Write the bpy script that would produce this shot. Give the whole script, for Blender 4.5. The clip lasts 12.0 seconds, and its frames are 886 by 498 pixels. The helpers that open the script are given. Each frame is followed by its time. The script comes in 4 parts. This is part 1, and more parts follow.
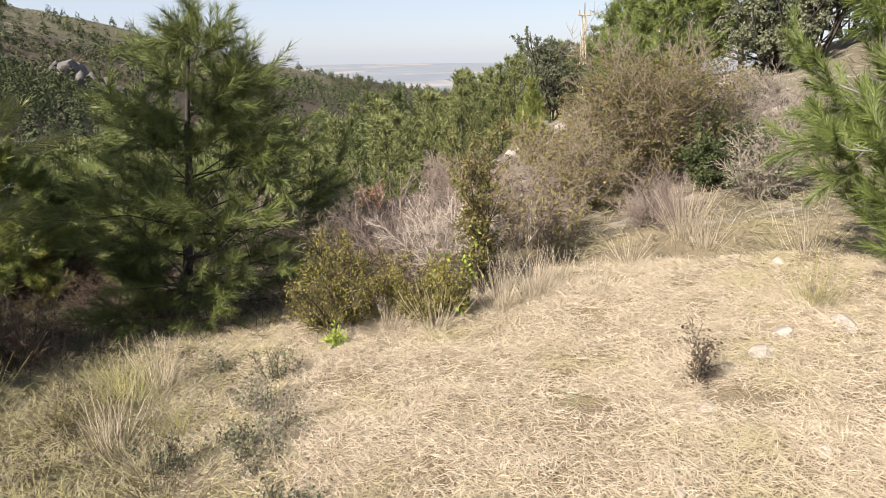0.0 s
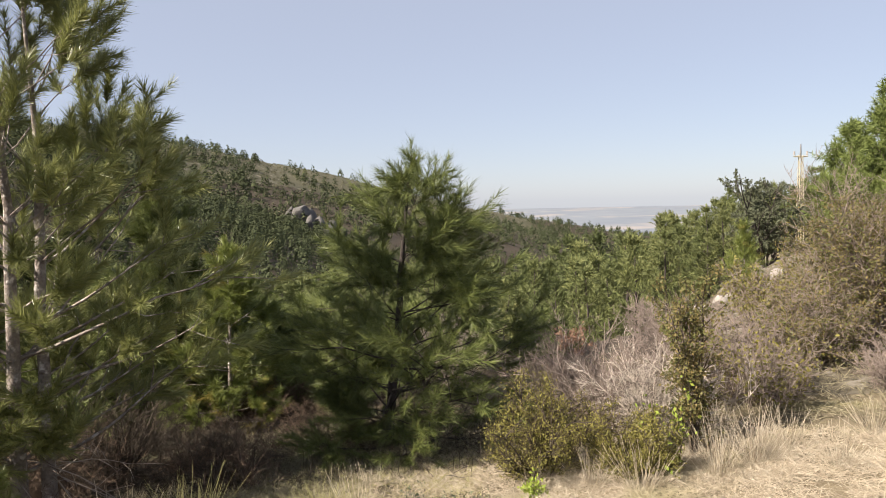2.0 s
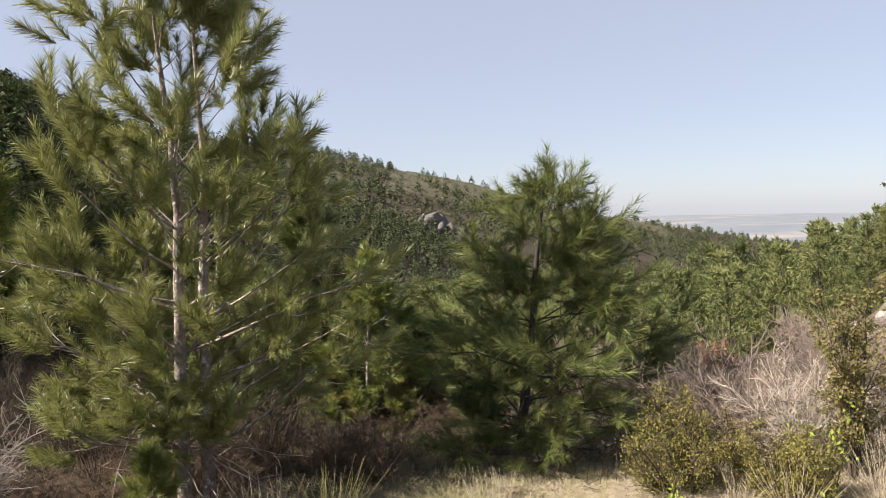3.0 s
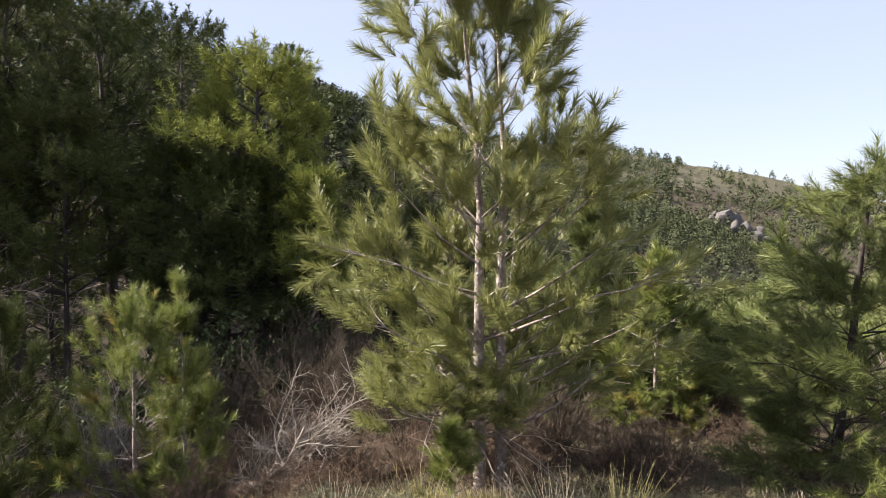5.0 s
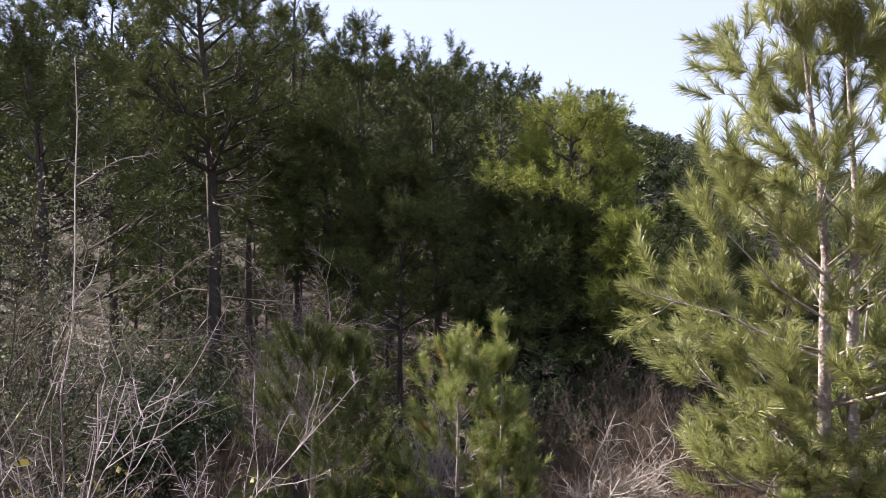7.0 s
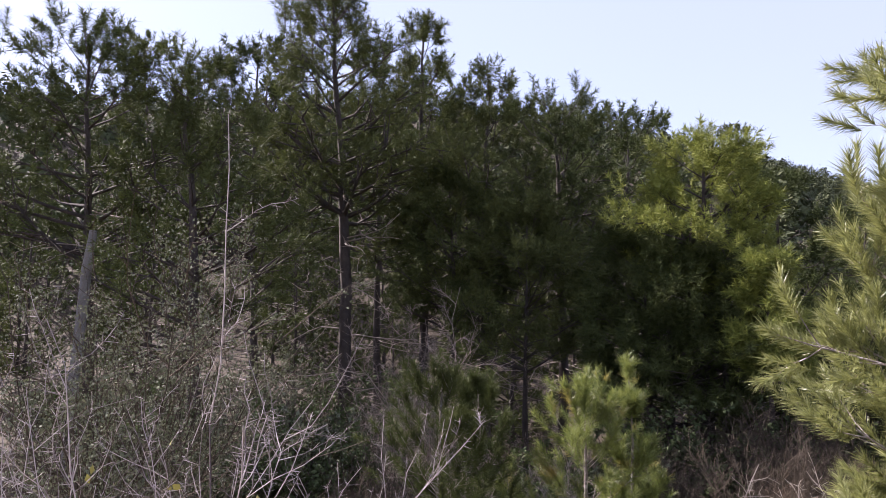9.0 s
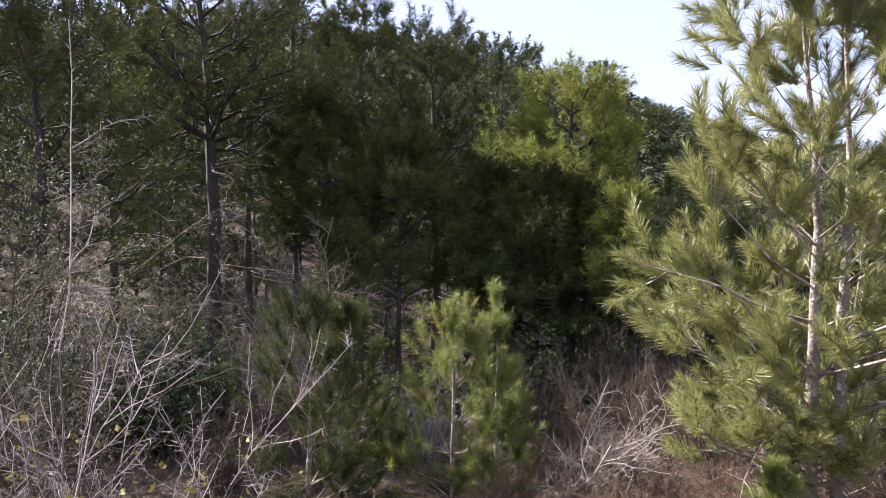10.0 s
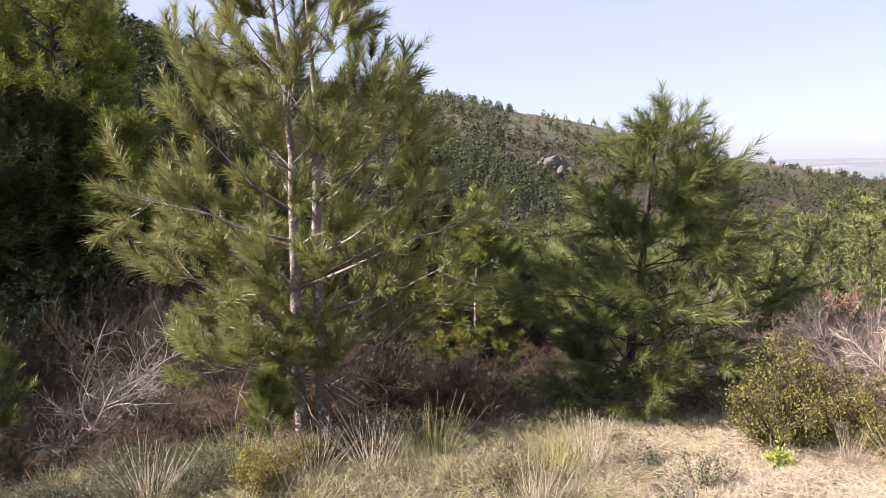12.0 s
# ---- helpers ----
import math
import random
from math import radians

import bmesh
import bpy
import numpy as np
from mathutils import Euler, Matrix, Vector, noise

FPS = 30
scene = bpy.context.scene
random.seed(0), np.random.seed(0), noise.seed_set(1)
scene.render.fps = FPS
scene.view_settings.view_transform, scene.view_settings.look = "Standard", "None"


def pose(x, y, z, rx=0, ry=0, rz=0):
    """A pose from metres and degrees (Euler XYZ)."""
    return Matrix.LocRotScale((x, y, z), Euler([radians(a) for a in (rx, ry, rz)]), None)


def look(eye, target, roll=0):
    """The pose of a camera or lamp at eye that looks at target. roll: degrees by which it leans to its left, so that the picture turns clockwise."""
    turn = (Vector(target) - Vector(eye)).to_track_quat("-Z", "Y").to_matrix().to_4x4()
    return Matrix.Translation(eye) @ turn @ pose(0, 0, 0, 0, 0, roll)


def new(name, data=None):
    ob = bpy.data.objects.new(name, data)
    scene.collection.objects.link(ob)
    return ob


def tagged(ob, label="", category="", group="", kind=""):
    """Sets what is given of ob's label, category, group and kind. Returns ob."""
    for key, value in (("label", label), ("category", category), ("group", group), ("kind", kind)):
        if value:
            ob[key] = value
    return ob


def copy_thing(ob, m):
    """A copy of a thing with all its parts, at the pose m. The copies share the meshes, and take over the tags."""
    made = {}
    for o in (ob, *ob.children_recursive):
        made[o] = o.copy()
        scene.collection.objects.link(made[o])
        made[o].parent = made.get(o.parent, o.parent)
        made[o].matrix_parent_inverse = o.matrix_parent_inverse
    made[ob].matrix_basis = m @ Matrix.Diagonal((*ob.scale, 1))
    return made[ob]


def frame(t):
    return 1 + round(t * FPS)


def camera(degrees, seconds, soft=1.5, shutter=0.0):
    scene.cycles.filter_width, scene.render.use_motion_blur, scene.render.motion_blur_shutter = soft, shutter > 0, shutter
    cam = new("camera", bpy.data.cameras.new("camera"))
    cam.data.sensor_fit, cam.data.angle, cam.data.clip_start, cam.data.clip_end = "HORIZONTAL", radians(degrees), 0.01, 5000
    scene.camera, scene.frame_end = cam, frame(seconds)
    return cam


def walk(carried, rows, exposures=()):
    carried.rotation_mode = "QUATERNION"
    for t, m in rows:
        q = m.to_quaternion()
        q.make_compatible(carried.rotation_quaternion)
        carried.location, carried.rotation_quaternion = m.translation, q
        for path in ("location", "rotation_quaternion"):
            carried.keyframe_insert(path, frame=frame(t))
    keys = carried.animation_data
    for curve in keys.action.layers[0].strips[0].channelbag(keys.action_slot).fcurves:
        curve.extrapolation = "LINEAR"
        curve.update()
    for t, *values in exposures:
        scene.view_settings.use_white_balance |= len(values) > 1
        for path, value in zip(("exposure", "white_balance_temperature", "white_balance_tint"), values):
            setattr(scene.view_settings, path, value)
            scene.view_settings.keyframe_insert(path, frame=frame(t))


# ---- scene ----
cam = camera(63.7, 12.0, soft=0.5)

PATH = [
    (0, (-0.128, -0.026, 1.571), (-0.189, 1.903, 1.045), -0.70),
    (0.5, (-0.166, -0.004, 1.578), (-0.379, 1.940, 1.160), -1.02),
    (1, (-0.178, -0.037, 1.600), (-0.514, 1.914, 1.314), -1.02),
    (1.5, (-0.181, -0.043, 1.588), (-0.654, 1.893, 1.419), -0.92),
    (2, (-0.182, -0.010, 1.581), (-0.780, 1.894, 1.450), -1.20),
    (2.5, (-0.202, -0.044, 1.582), (-0.953, 1.806, 1.466), -1.01),
    (2.7, (-0.208, -0.047, 1.580), (-1.035, 1.771, 1.471), -1.10),
    (4.3, (-0.201, -0.126, 1.595), (-1.502, 1.389, 1.489), -0.65),
    (4.5, (-0.226, -0.134, 1.590), (-1.584, 1.331, 1.492), -0.58),
    (5, (-0.238, -0.152, 1.591), (-1.773, 1.127, 1.490), -0.74),
    (5.5, (-0.251, -0.176, 1.595), (-1.910, 0.937, 1.507), -0.59),
    (6, (-0.298, -0.189, 1.589), (-2.059, 0.756, 1.516), -0.56),
    (6.5, (-0.293, -0.212, 1.605), (-2.140, 0.554, 1.564), -0.38),
    (7, (-0.295, -0.218, 1.613), (-2.221, 0.318, 1.641), -0.39),
    (7.5, (-0.264, -0.244, 1.621), (-2.234, 0.087, 1.719), -0.03),
    (7.7, (-0.259, -0.240, 1.628), (-2.236, 0.037, 1.752), 0.04),
    (8.5, (-0.268, -0.232, 1.620), (-2.254, -0.055, 1.780), 0.05),
    (9.3, (-0.276, -0.218, 1.608), (-2.258, 0.028, 1.698), 0.08),
    (9.5, (-0.263, -0.200, 1.596), (-2.236, 0.126, 1.647), 0.12),
    (10, (-0.250, -0.198, 1.591), (-2.176, 0.337, 1.539), 0.11),
    (10.5, (-0.246, -0.162, 1.584), (-2.097, 0.584, 1.459), -0.17),
    (11, (-0.190, -0.119, 1.598), (-1.903, 0.897, 1.414), -0.54),
    (11.5, (-0.163, -0.070, 1.587), (-1.664, 1.233, 1.363), -0.83),
    (12, (-0.099, -0.030, 1.568), (-1.305, 1.545, 1.314), -1.23),
]
walk(cam, [(t, look(eye, target, roll)) for t, eye, target, roll in PATH], [(0, 1.33, 6600, 12), (0.5, 1.22, 6600, 12), (2.5, 1.25, 6800, 12), (4.5, 1.6, 6600, 14), (6.5, 1.97, 6450, 16), (7.5, 2.0, 6250, 22), (9.5, 1.85, 6150, 25), (10, 2.1, 6150, 23), (10.5, 2.35, 6250, 23), (11, 2.47, 6450, 24), (11.5, 2.1, 6600, 23), (12, 1.64, 6500, 21)])

# ---- light ----
SUN_AZ, SUN_EL = 136.0, 37.0      # degrees to the left of +y, degrees above the horizon
world = bpy.data.worlds.new("sky")
scene.world = world
world.use_nodes = True
wn = world.node_tree.nodes
sky = wn.new("ShaderNodeTexSky")
sky.sky_type = "NISHITA"
sky.sun_disc = False
sky.sun_elevation, sky.sun_rotation = radians(SUN_EL), radians(360 - SUN_AZ)
sky.altitude, sky.air_density, sky.dust_density, sky.ozone_density = 300, 0.8, 0.7, 1.0
haze = wn.new("ShaderNodeMix")      # thin high haze pales the blue evenly
haze.data_type = "RGBA"
haze.inputs[0].default_value = 0.66
haze.inputs[7].default_value = (3.6, 3.92, 4.8, 1)
world.node_tree.links.new(sky.outputs[0], haze.inputs[6])
world.node_tree.links.new(haze.outputs[2], wn["Background"].inputs[0])
wn["Background"].inputs[1].default_value = 0.07
sun_dir = Vector((-math.sin(radians(SUN_AZ)) * math.cos(radians(SUN_EL)), math.cos(radians(SUN_AZ)) * math.cos(radians(SUN_EL)), math.sin(radians(SUN_EL))))
sun = new("sun", bpy.data.lights.new("sun", "SUN"))
sun.data.energy, sun.data.angle, sun.data.color = 5.0, radians(0.53), (1.0, 0.93, 0.82)
sun.matrix_world = look(sun_dir * 50, (0, 0, 0))


# ---- materials ----
def mat(name, a, b, scale=4.0, fine=60.0, rough=0.85, bump=0.0, bump_scale=60.0, through_light=0.0, island=0.0, each=0.0, third=None, third_at=0.62, third_scale=1.3, sheen=0.22):
    """Two tones by coarse and fine noise, a third in patches, varied per piece and per thing."""
    m = bpy.data.materials.new(name)
    m.use_nodes = True
    nt = m.node_tree
    n, l = nt.nodes, nt.links
    out, bsdf = n["Material Output"], n["Principled BSDF"]
    co = n.new("ShaderNodeTexCoord").outputs["Object"]

    def noise_at(sc, detail=4.0):
        t = n.new("ShaderNodeTexNoise")
        t.inputs["Scale"].default_value, t.inputs["Detail"].default_value = sc, detail
        l.new(co, t.inputs["Vector"])
        return t.outputs["Fac"]

    def maths(op, x, y):
        t = n.new("ShaderNodeMath")
        t.operation = op
        for k, v in enumerate((x, y)):
            if isinstance(v, (int, float)):
                t.inputs[k].default_value = v
            else:
                l.new(v, t.inputs[k])
        return t.outputs[0]

    def blend(fac, x, y):
        t = n.new("ShaderNodeMix")
        t.data_type = "RGBA"
        l.new(fac, t.inputs[0])
        for k, v in ((6, x), (7, y)):
            if isinstance(v, tuple):
                t.inputs[k].default_value = (*v, 1)
            else:
                l.new(v, t.inputs[k])
        return t.outputs[2]

    fac = maths("ADD", maths("MULTIPLY", noise_at(scale), 0.6), maths("MULTIPLY", noise_at(fine), 0.4))
    if island:
        g = n.new("ShaderNodeNewGeometry").outputs["Random Per Island"]
        fac = maths("ADD", maths("MULTIPLY", fac, 1 - island), maths("MULTIPLY", g, island))
    ramp = n.new("ShaderNodeMapRange")
    ramp.inputs[1].default_value, ramp.inputs[2].default_value = 0.5 - 0.2 - 0.3 * island, 0.5 + 0.2 + 0.3 * island
    l.new(fac, ramp.inputs[0])
    col = blend(ramp.outputs[0], a, b)
    if third:
        r3 = n.new("ShaderNodeMapRange")
        r3.inputs[1].default_value, r3.inputs[2].default_value = third_at - 0.06, third_at + 0.06
        l.new(noise_at(third_scale, 6.0), r3.inputs[0])
        col = blend(r3.outputs[0], col, third)
    if each:
        hsv = n.new("ShaderNodeHueSaturation")
        rnd = n.new("ShaderNodeObjectInfo").outputs["Random"]
        l.new(maths("ADD", maths("MULTIPLY", rnd, each), 1 - each / 2), hsv.inputs["Value"])
        l.new(maths("ADD", maths("MULTIPLY", rnd, -0.05 * each), 0.5 + 0.03 * each), hsv.inputs["Hue"])
        l.new(col, hsv.inputs["Color"])
        col = hsv.outputs[0]
    l.new(col, bsdf.inputs["Base Color"])
    bsdf.inputs["Roughness"].default_value = rough
    bsdf.inputs["Specular IOR Level"].default_value = sheen
    if bump:
        bp = n.new("ShaderNodeBump")
        bp.inputs["Strength"].default_value, bp.inputs["Distance"].default_value = bump, 0.02
        l.new(noise_at(bump_scale, 6.0), bp.inputs["Height"])
        l.new(bp.outputs[0], bsdf.inputs["Normal"])
    if through_light:
        tr = n.new("ShaderNodeBsdfTranslucent")
        mx = n.new("ShaderNodeMixShader")
        mx.inputs[0].default_value = through_light
        l.new(col, tr.inputs[0])
        l.new(bsdf.outputs[0], mx.inputs[1])
        l.new(tr.outputs[0], mx.inputs[2])
        l.new(mx.outputs[0], out.inputs[0])
    return m


M_STRAW = mat("dry_grass", (0.66, 0.58, 0.455), (0.28, 0.22, 0.155), 2.2, 20, 0.7, island=0.5, through_light=0.2, third=(0.44, 0.385, 0.255), third_at=0.6, third_scale=1.6)
M_STRAW_GREEN = mat("half_green_grass", (0.46, 0.42, 0.20), (0.26, 0.25, 0.10), 1.5, 20, 0.7, island=0.5, through_light=0.25)
M_GRASS_SOIL = mat("matted_grass_ground", (0.25, 0.205, 0.135), (0.115, 0.09, 0.06), 1.5, 45, 0.95, bump=0.8, bump_scale=70, third=(0.23, 0.205, 0.105), third_scale=0.9)
M_BANK = mat("bank_grass", (0.36, 0.32, 0.21), (0.14, 0.12, 0.078), 1.5, 20, 0.8, island=0.5, through_light=0.2)
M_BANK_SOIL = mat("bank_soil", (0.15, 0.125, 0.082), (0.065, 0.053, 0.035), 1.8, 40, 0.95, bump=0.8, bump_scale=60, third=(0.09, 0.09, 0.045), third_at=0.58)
M_THORN = mat("thorn_twigs", (0.46, 0.40, 0.39), (0.05, 0.038, 0.04), 3, 30, 0.8, island=0.6)
# Litter brown with the shade under the trees darkened into it.
M_LITTER = mat("shaded_needle_litter", (0.08, 0.06, 0.042), (0.038, 0.029, 0.021), 2.0, 40, 0.95, bump=0.8, bump_scale=40, third=(0.05, 0.05, 0.028))
M_SCRUB = mat("stony_scrub_slope", (0.115, 0.105, 0.065), (0.065, 0.062, 0.036), 0.05, 0.6, 0.95, third=(0.19, 0.17, 0.13), third_at=0.64, third_scale=0.4)
M_STONY = mat("stony_hillside", (0.17, 0.145, 0.105), (0.095, 0.08, 0.055), 0.8, 14, 0.95, bump=1.0, bump_scale=18, third=(0.27, 0.24, 0.20), third_at=0.6, third_scale=2.5)
# Distance haze is put into these pale blue-grey colours.
M_PLAIN = mat("hazed_far_plain", (0.15, 0.17, 0.20), (0.20, 0.215, 0.235), 0.004, 0.012, 1.0, third=(0.28, 0.255, 0.24), third_at=0.6, third_scale=0.003)
M_BARK = mat("pine_bark", (0.36, 0.31, 0.28), (0.10, 0.075, 0.06), 9.0, 45, 0.95, bump=1.0, bump_scale=45, third=(0.52, 0.47, 0.44), third_at=0.6, third_scale=22)
M_BARK_DARK = mat("dark_pine_bark", (0.085, 0.07, 0.062), (0.04, 0.033, 0.03), 6.0, 30, 0.95, bump=1.0, bump_scale=30)
M_NEEDLE = mat("pine_needles", (0.37, 0.38, 0.14), (0.10, 0.115, 0.035), 6.0, 25, 0.4, island=0.4, through_light=0.25, sheen=0.5)
M_NEEDLE_B = mat("green_pine_needles", (0.22, 0.25, 0.078), (0.036, 0.05, 0.016), 6.0, 25, 0.45, island=0.3, through_light=0.15, sheen=0.22)
M_NEEDLE_YOUNG = mat("yellow_green_needles", (0.28, 0.31, 0.085), (0.07, 0.10, 0.026), 6.0, 25, 0.4, island=0.3, through_light=0.3, third=(0.40, 0.31, 0.09), third_at=0.63, third_scale=3.0, sheen=0.4)
# Shade inside the stand is put into this dark needle colour.
M_NEEDLE_DARK = mat("shade_dark_pine_needles", (0.12, 0.14, 0.042), (0.022, 0.03, 0.011), 1.8, 9, 0.7, island=0.3, through_light=0.1, each=0.5, sheen=0.12)
M_NEEDLE_FRESH = mat("fresh_green_needles", (0.24, 0.29, 0.08), (0.05, 0.075, 0.022), 6.0, 25, 0.4, island=0.3, through_light=0.25, sheen=0.4)
# Brighter copy of the stand's needles; sunlight is put into the colour.
M_NEEDLE_GOLD = mat("sun_toned_pine_needles", (0.34, 0.37, 0.08), (0.04, 0.055, 0.015), 1.8, 9, 0.6, island=0.3, through_light=0.15, sheen=0.12)
M_NEEDLE_FAR = mat("hillside_pine_needles", (0.23, 0.25, 0.095), (0.034, 0.045, 0.018), 1.0, 4, 0.65, island=0.3, through_light=0.12, each=0.6)
# Sun on the slope's pines is put into this brighter green.
M_NEEDLE_SLOPE = mat("sun_toned_slope_needles", (0.25, 0.30, 0.09), (0.05, 0.068, 0.02), 1.0, 4, 0.6, island=0.3, through_light=0.2)
M_FOREST = mat("hillside_forest", (0.09, 0.105, 0.047), (0.018, 0.025, 0.013), 0.45, 1.6, 0.9, island=0.15, through_light=0.08)
M_SCRUB_LEAF = mat("ridge_scrub_leaves", (0.20, 0.185, 0.12), (0.07, 0.07, 0.045), 0.3, 1.5, 0.9, island=0.4)
M_OAK = mat("holm_oak_leaves", (0.18, 0.19, 0.12), (0.07, 0.08, 0.048), 1.5, 9, 0.75, island=0.4, through_light=0.12, each=0.3)
M_TWIG_GREY = mat("grey_twigs", (0.36, 0.31, 0.27), (0.19, 0.15, 0.125), 3, 30, 0.85, island=0.5)
M_TWIG_PINK = mat("pinkish_bare_twigs", (0.33, 0.265, 0.23), (0.12, 0.092, 0.077), 2, 30, 0.85, island=0.5)
M_TWIG_PALE = mat("pale_bare_twigs", (0.58, 0.51, 0.44), (0.30, 0.25, 0.21), 3, 30, 0.8, island=0.5)
M_TWIG_BROWN = mat("brown_twigs", (0.10, 0.077, 0.056), (0.042, 0.034, 0.026), 3, 30, 0.9, island=0.5)
M_TWIG_WARM = mat("warm_brown_twigs", (0.19, 0.13, 0.092), (0.07, 0.05, 0.037), 3, 30, 0.9, island=0.5)
M_DEADWOOD = mat("bleached_dead_wood", (0.40, 0.36, 0.32), (0.16, 0.135, 0.115), 5, 40, 0.8, bump=0.5, bump_scale=60)
M_LEAF_RUST = mat("rusty_green_leaves", (0.21, 0.15, 0.06), (0.085, 0.11, 0.035), 2.2, 12, 0.6, island=0.5, through_light=0.2)
M_LEAF_OLIVE = mat("olive_juniper_leaves", (0.25, 0.22, 0.06), (0.13, 0.12, 0.035), 3, 15, 0.6, island=0.4, through_light=0.2)
M_LEAF_DARK = mat("dark_green_leaves", (0.09, 0.115, 0.045), (0.04, 0.055, 0.02), 3, 15, 0.75, island=0.4, through_light=0.12)
M_LEAF_LIME = mat("lime_leaves", (0.36, 0.42, 0.08), (0.2, 0.28, 0.05), 6, 30, 0.45, island=0.4, through_light=0.35)
M_LEAF_RED = mat("reddish_leaves", (0.30, 0.18, 0.12), (0.18, 0.10, 0.07), 3, 15, 0.6, island=0.4, through_light=0.2)
M_ROCK = mat("pale_limestone", (0.36, 0.325, 0.29), (0.20, 0.18, 0.16), 5, 40, 0.9, bump=0.9, bump_scale=25, third=(0.44, 0.41, 0.37), third_scale=9)
M_ROCK_DARK = mat("grey_cliff_rock", (0.16, 0.15, 0.14), (0.05, 0.046, 0.045), 0.5, 3.0, 0.9, bump=0.9, bump_scale=2)
M_POLE = mat("weathered_cream_steel", (0.50, 0.45, 0.33), (0.34, 0.30, 0.21), 4, 40, 0.6)
M_GREYPOLE = mat("weathered_grey_trunk", (0.22, 0.21, 0.20), (0.12, 0.11, 0.10), 4, 40, 0.9, bump=0.5)


# ---- building helpers ----
def part(name, me, material, parent=None, label=""):
    """Links mesh data as one object under a thing or a part."""
    ob = new(name, me)
    me.materials.append(material)
    ob.parent = parent
    if label:
        tagged(ob, label)
    return ob


def thing(name, place, label, category, group="", turn=0.0):
    ob = new(name)
    ob.matrix_basis = pose(*place, 0, 0, turn)
    return tagged(ob, label, category, group)


def mesh(name, verts, faces, smooth=False):
    """Mesh data from an n x 3 array and an m x k array of corners."""
    me = bpy.data.meshes.new(name)
    k = faces.shape[1]
    me.vertices.add(len(verts))
    me.vertices.foreach_set("co", np.ascontiguousarray(verts, np.float32).ravel())
    me.loops.add(faces.size)
    me.loops.foreach_set("vertex_index", np.ascontiguousarray(faces, np.int32).ravel())
    me.polygons.add(len(faces))
    me.polygons.foreach_set("loop_start", np.arange(0, faces.size, k, dtype=np.int32))
    me.polygons.foreach_set("use_smooth", np.full(len(faces), smooth))
    me.update()
    me.validate()
    return me


def unit(v):
    return v / np.maximum(np.linalg.norm(v, axis=-1, keepdims=True), 1e-9)


def across(d, rng):
    """A random unit vector square to each d."""
    return unit(np.cross(d, rng.normal(size=d.shape)))


def sticks(p0, p1, r0, r1, sides=3, name="sticks"):
    """Tapered prisms from p0 to p1, all in one mesh."""
    d = unit(p1 - p0)
    ref = np.where(np.abs(d[:, 2:3]) > 0.9, [[1.0, 0, 0]], [[0, 0, 1.0]])
    u = unit(np.cross(d, ref))
    v = np.cross(d, u)
    a = np.arange(sides) * 2 * np.pi / sides
    ring = np.cos(a)[None, :, None] * u[:, None] + np.sin(a)[None, :, None] * v[:, None]
    lo, hi = p0[:, None] + ring * r0[:, None, None], p1[:, None] + ring * r1[:, None, None]
    verts = np.concatenate([lo, hi], 1).reshape(-1, 3)
    k = np.arange(sides)
    quad = np.stack([k, (k + 1) % sides, (k + 1) % sides + sides, k + sides], 1)
    faces = (np.arange(len(p0))[:, None, None] * 2 * sides + quad[None]).reshape(-1, 4)
    return mesh(name, verts, faces, True)


def tube(pts, radii, sides=10, rough=0.0, rng=None, name="tube"):
    """One joined tube along pts with uneven rings and a closed end."""
    pts = np.asarray(pts, float)
    d = unit(np.gradient(pts, axis=0))
    ref = np.array([0, 0, 1.0]) if abs(d[0, 2]) < 0.8 else np.array([1.0, 0, 0])
    u = unit(np.cross(d, ref))
    v = np.cross(d, u)
    a = np.arange(sides) * 2 * np.pi / sides
    rad = np.asarray(radii, float)[:, None] * (1 + (rng.normal(size=(len(pts), sides)) * rough if rough else 0))
    verts = pts[:, None] + rad[..., None] * (np.cos(a)[None, :, None] * u[:, None] + np.sin(a)[None, :, None] * v[:, None])
    k = np.arange(sides)
    quad = np.stack([k, (k + 1) % sides, (k + 1) % sides + sides, k + sides], 1)
    faces = (np.arange(len(pts) - 1)[:, None, None] * sides + quad[None]).reshape(-1, 4)
    return mesh(name, verts.reshape(-1, 3), faces, True)


def blades(p, d, length, width, rng, name="blades", sag=0.0):
    """Thin pointed triangles from p along d."""
    w = across(d, rng) * np.asarray(width).reshape(-1, 1) / 2
    tip = p + d * np.asarray(length).reshape(-1, 1)
    if sag:
        tip[:, 2] -= sag * np.asarray(length)
    verts = np.stack([p - w, p + w, tip], 1).reshape(-1, 3)
    return mesh(name, verts, np.arange(len(verts)).reshape(-1, 3))


def leaves(p, size, rng, name="leaves", flat=0.0, long=1.6):
    """Small pointed leaves, a rhomb folded along its middle."""
    n = len(p)
    d = unit(rng.normal(size=(n, 3)) * [1, 1, 1 - flat])
    s = across(d, rng)
    nrm = np.cross(d, s)
    z = size * rng.uniform(0.6, 1.3, (n, 1))
    verts = np.stack([p, p + d * z * long / 2 + s * z / 2 + nrm * z * 0.12, p + d * z * long, p + d * z * long / 2 - s * z / 2 + nrm * z * 0.12], 1)
    k = np.arange(n)[:, None] * 4
    faces = np.concatenate([k + [[0, 1, 2]], k + [[0, 2, 3]]])
    return mesh(name, verts.reshape(-1, 3), faces)


def bend(p, d, length, segs, rng, wob=0.12, up=0.0):
    """Bent lines: n x (segs+1) x 3 points."""
    pts, step = [p], (np.asarray(length) / segs).reshape(-1, 1)
    for _ in range(segs):
        d = unit(d + rng.normal(size=d.shape) * wob + [0, 0, up])
        p = p + d * step
        pts.append(p)
    return np.stack(pts, 1)


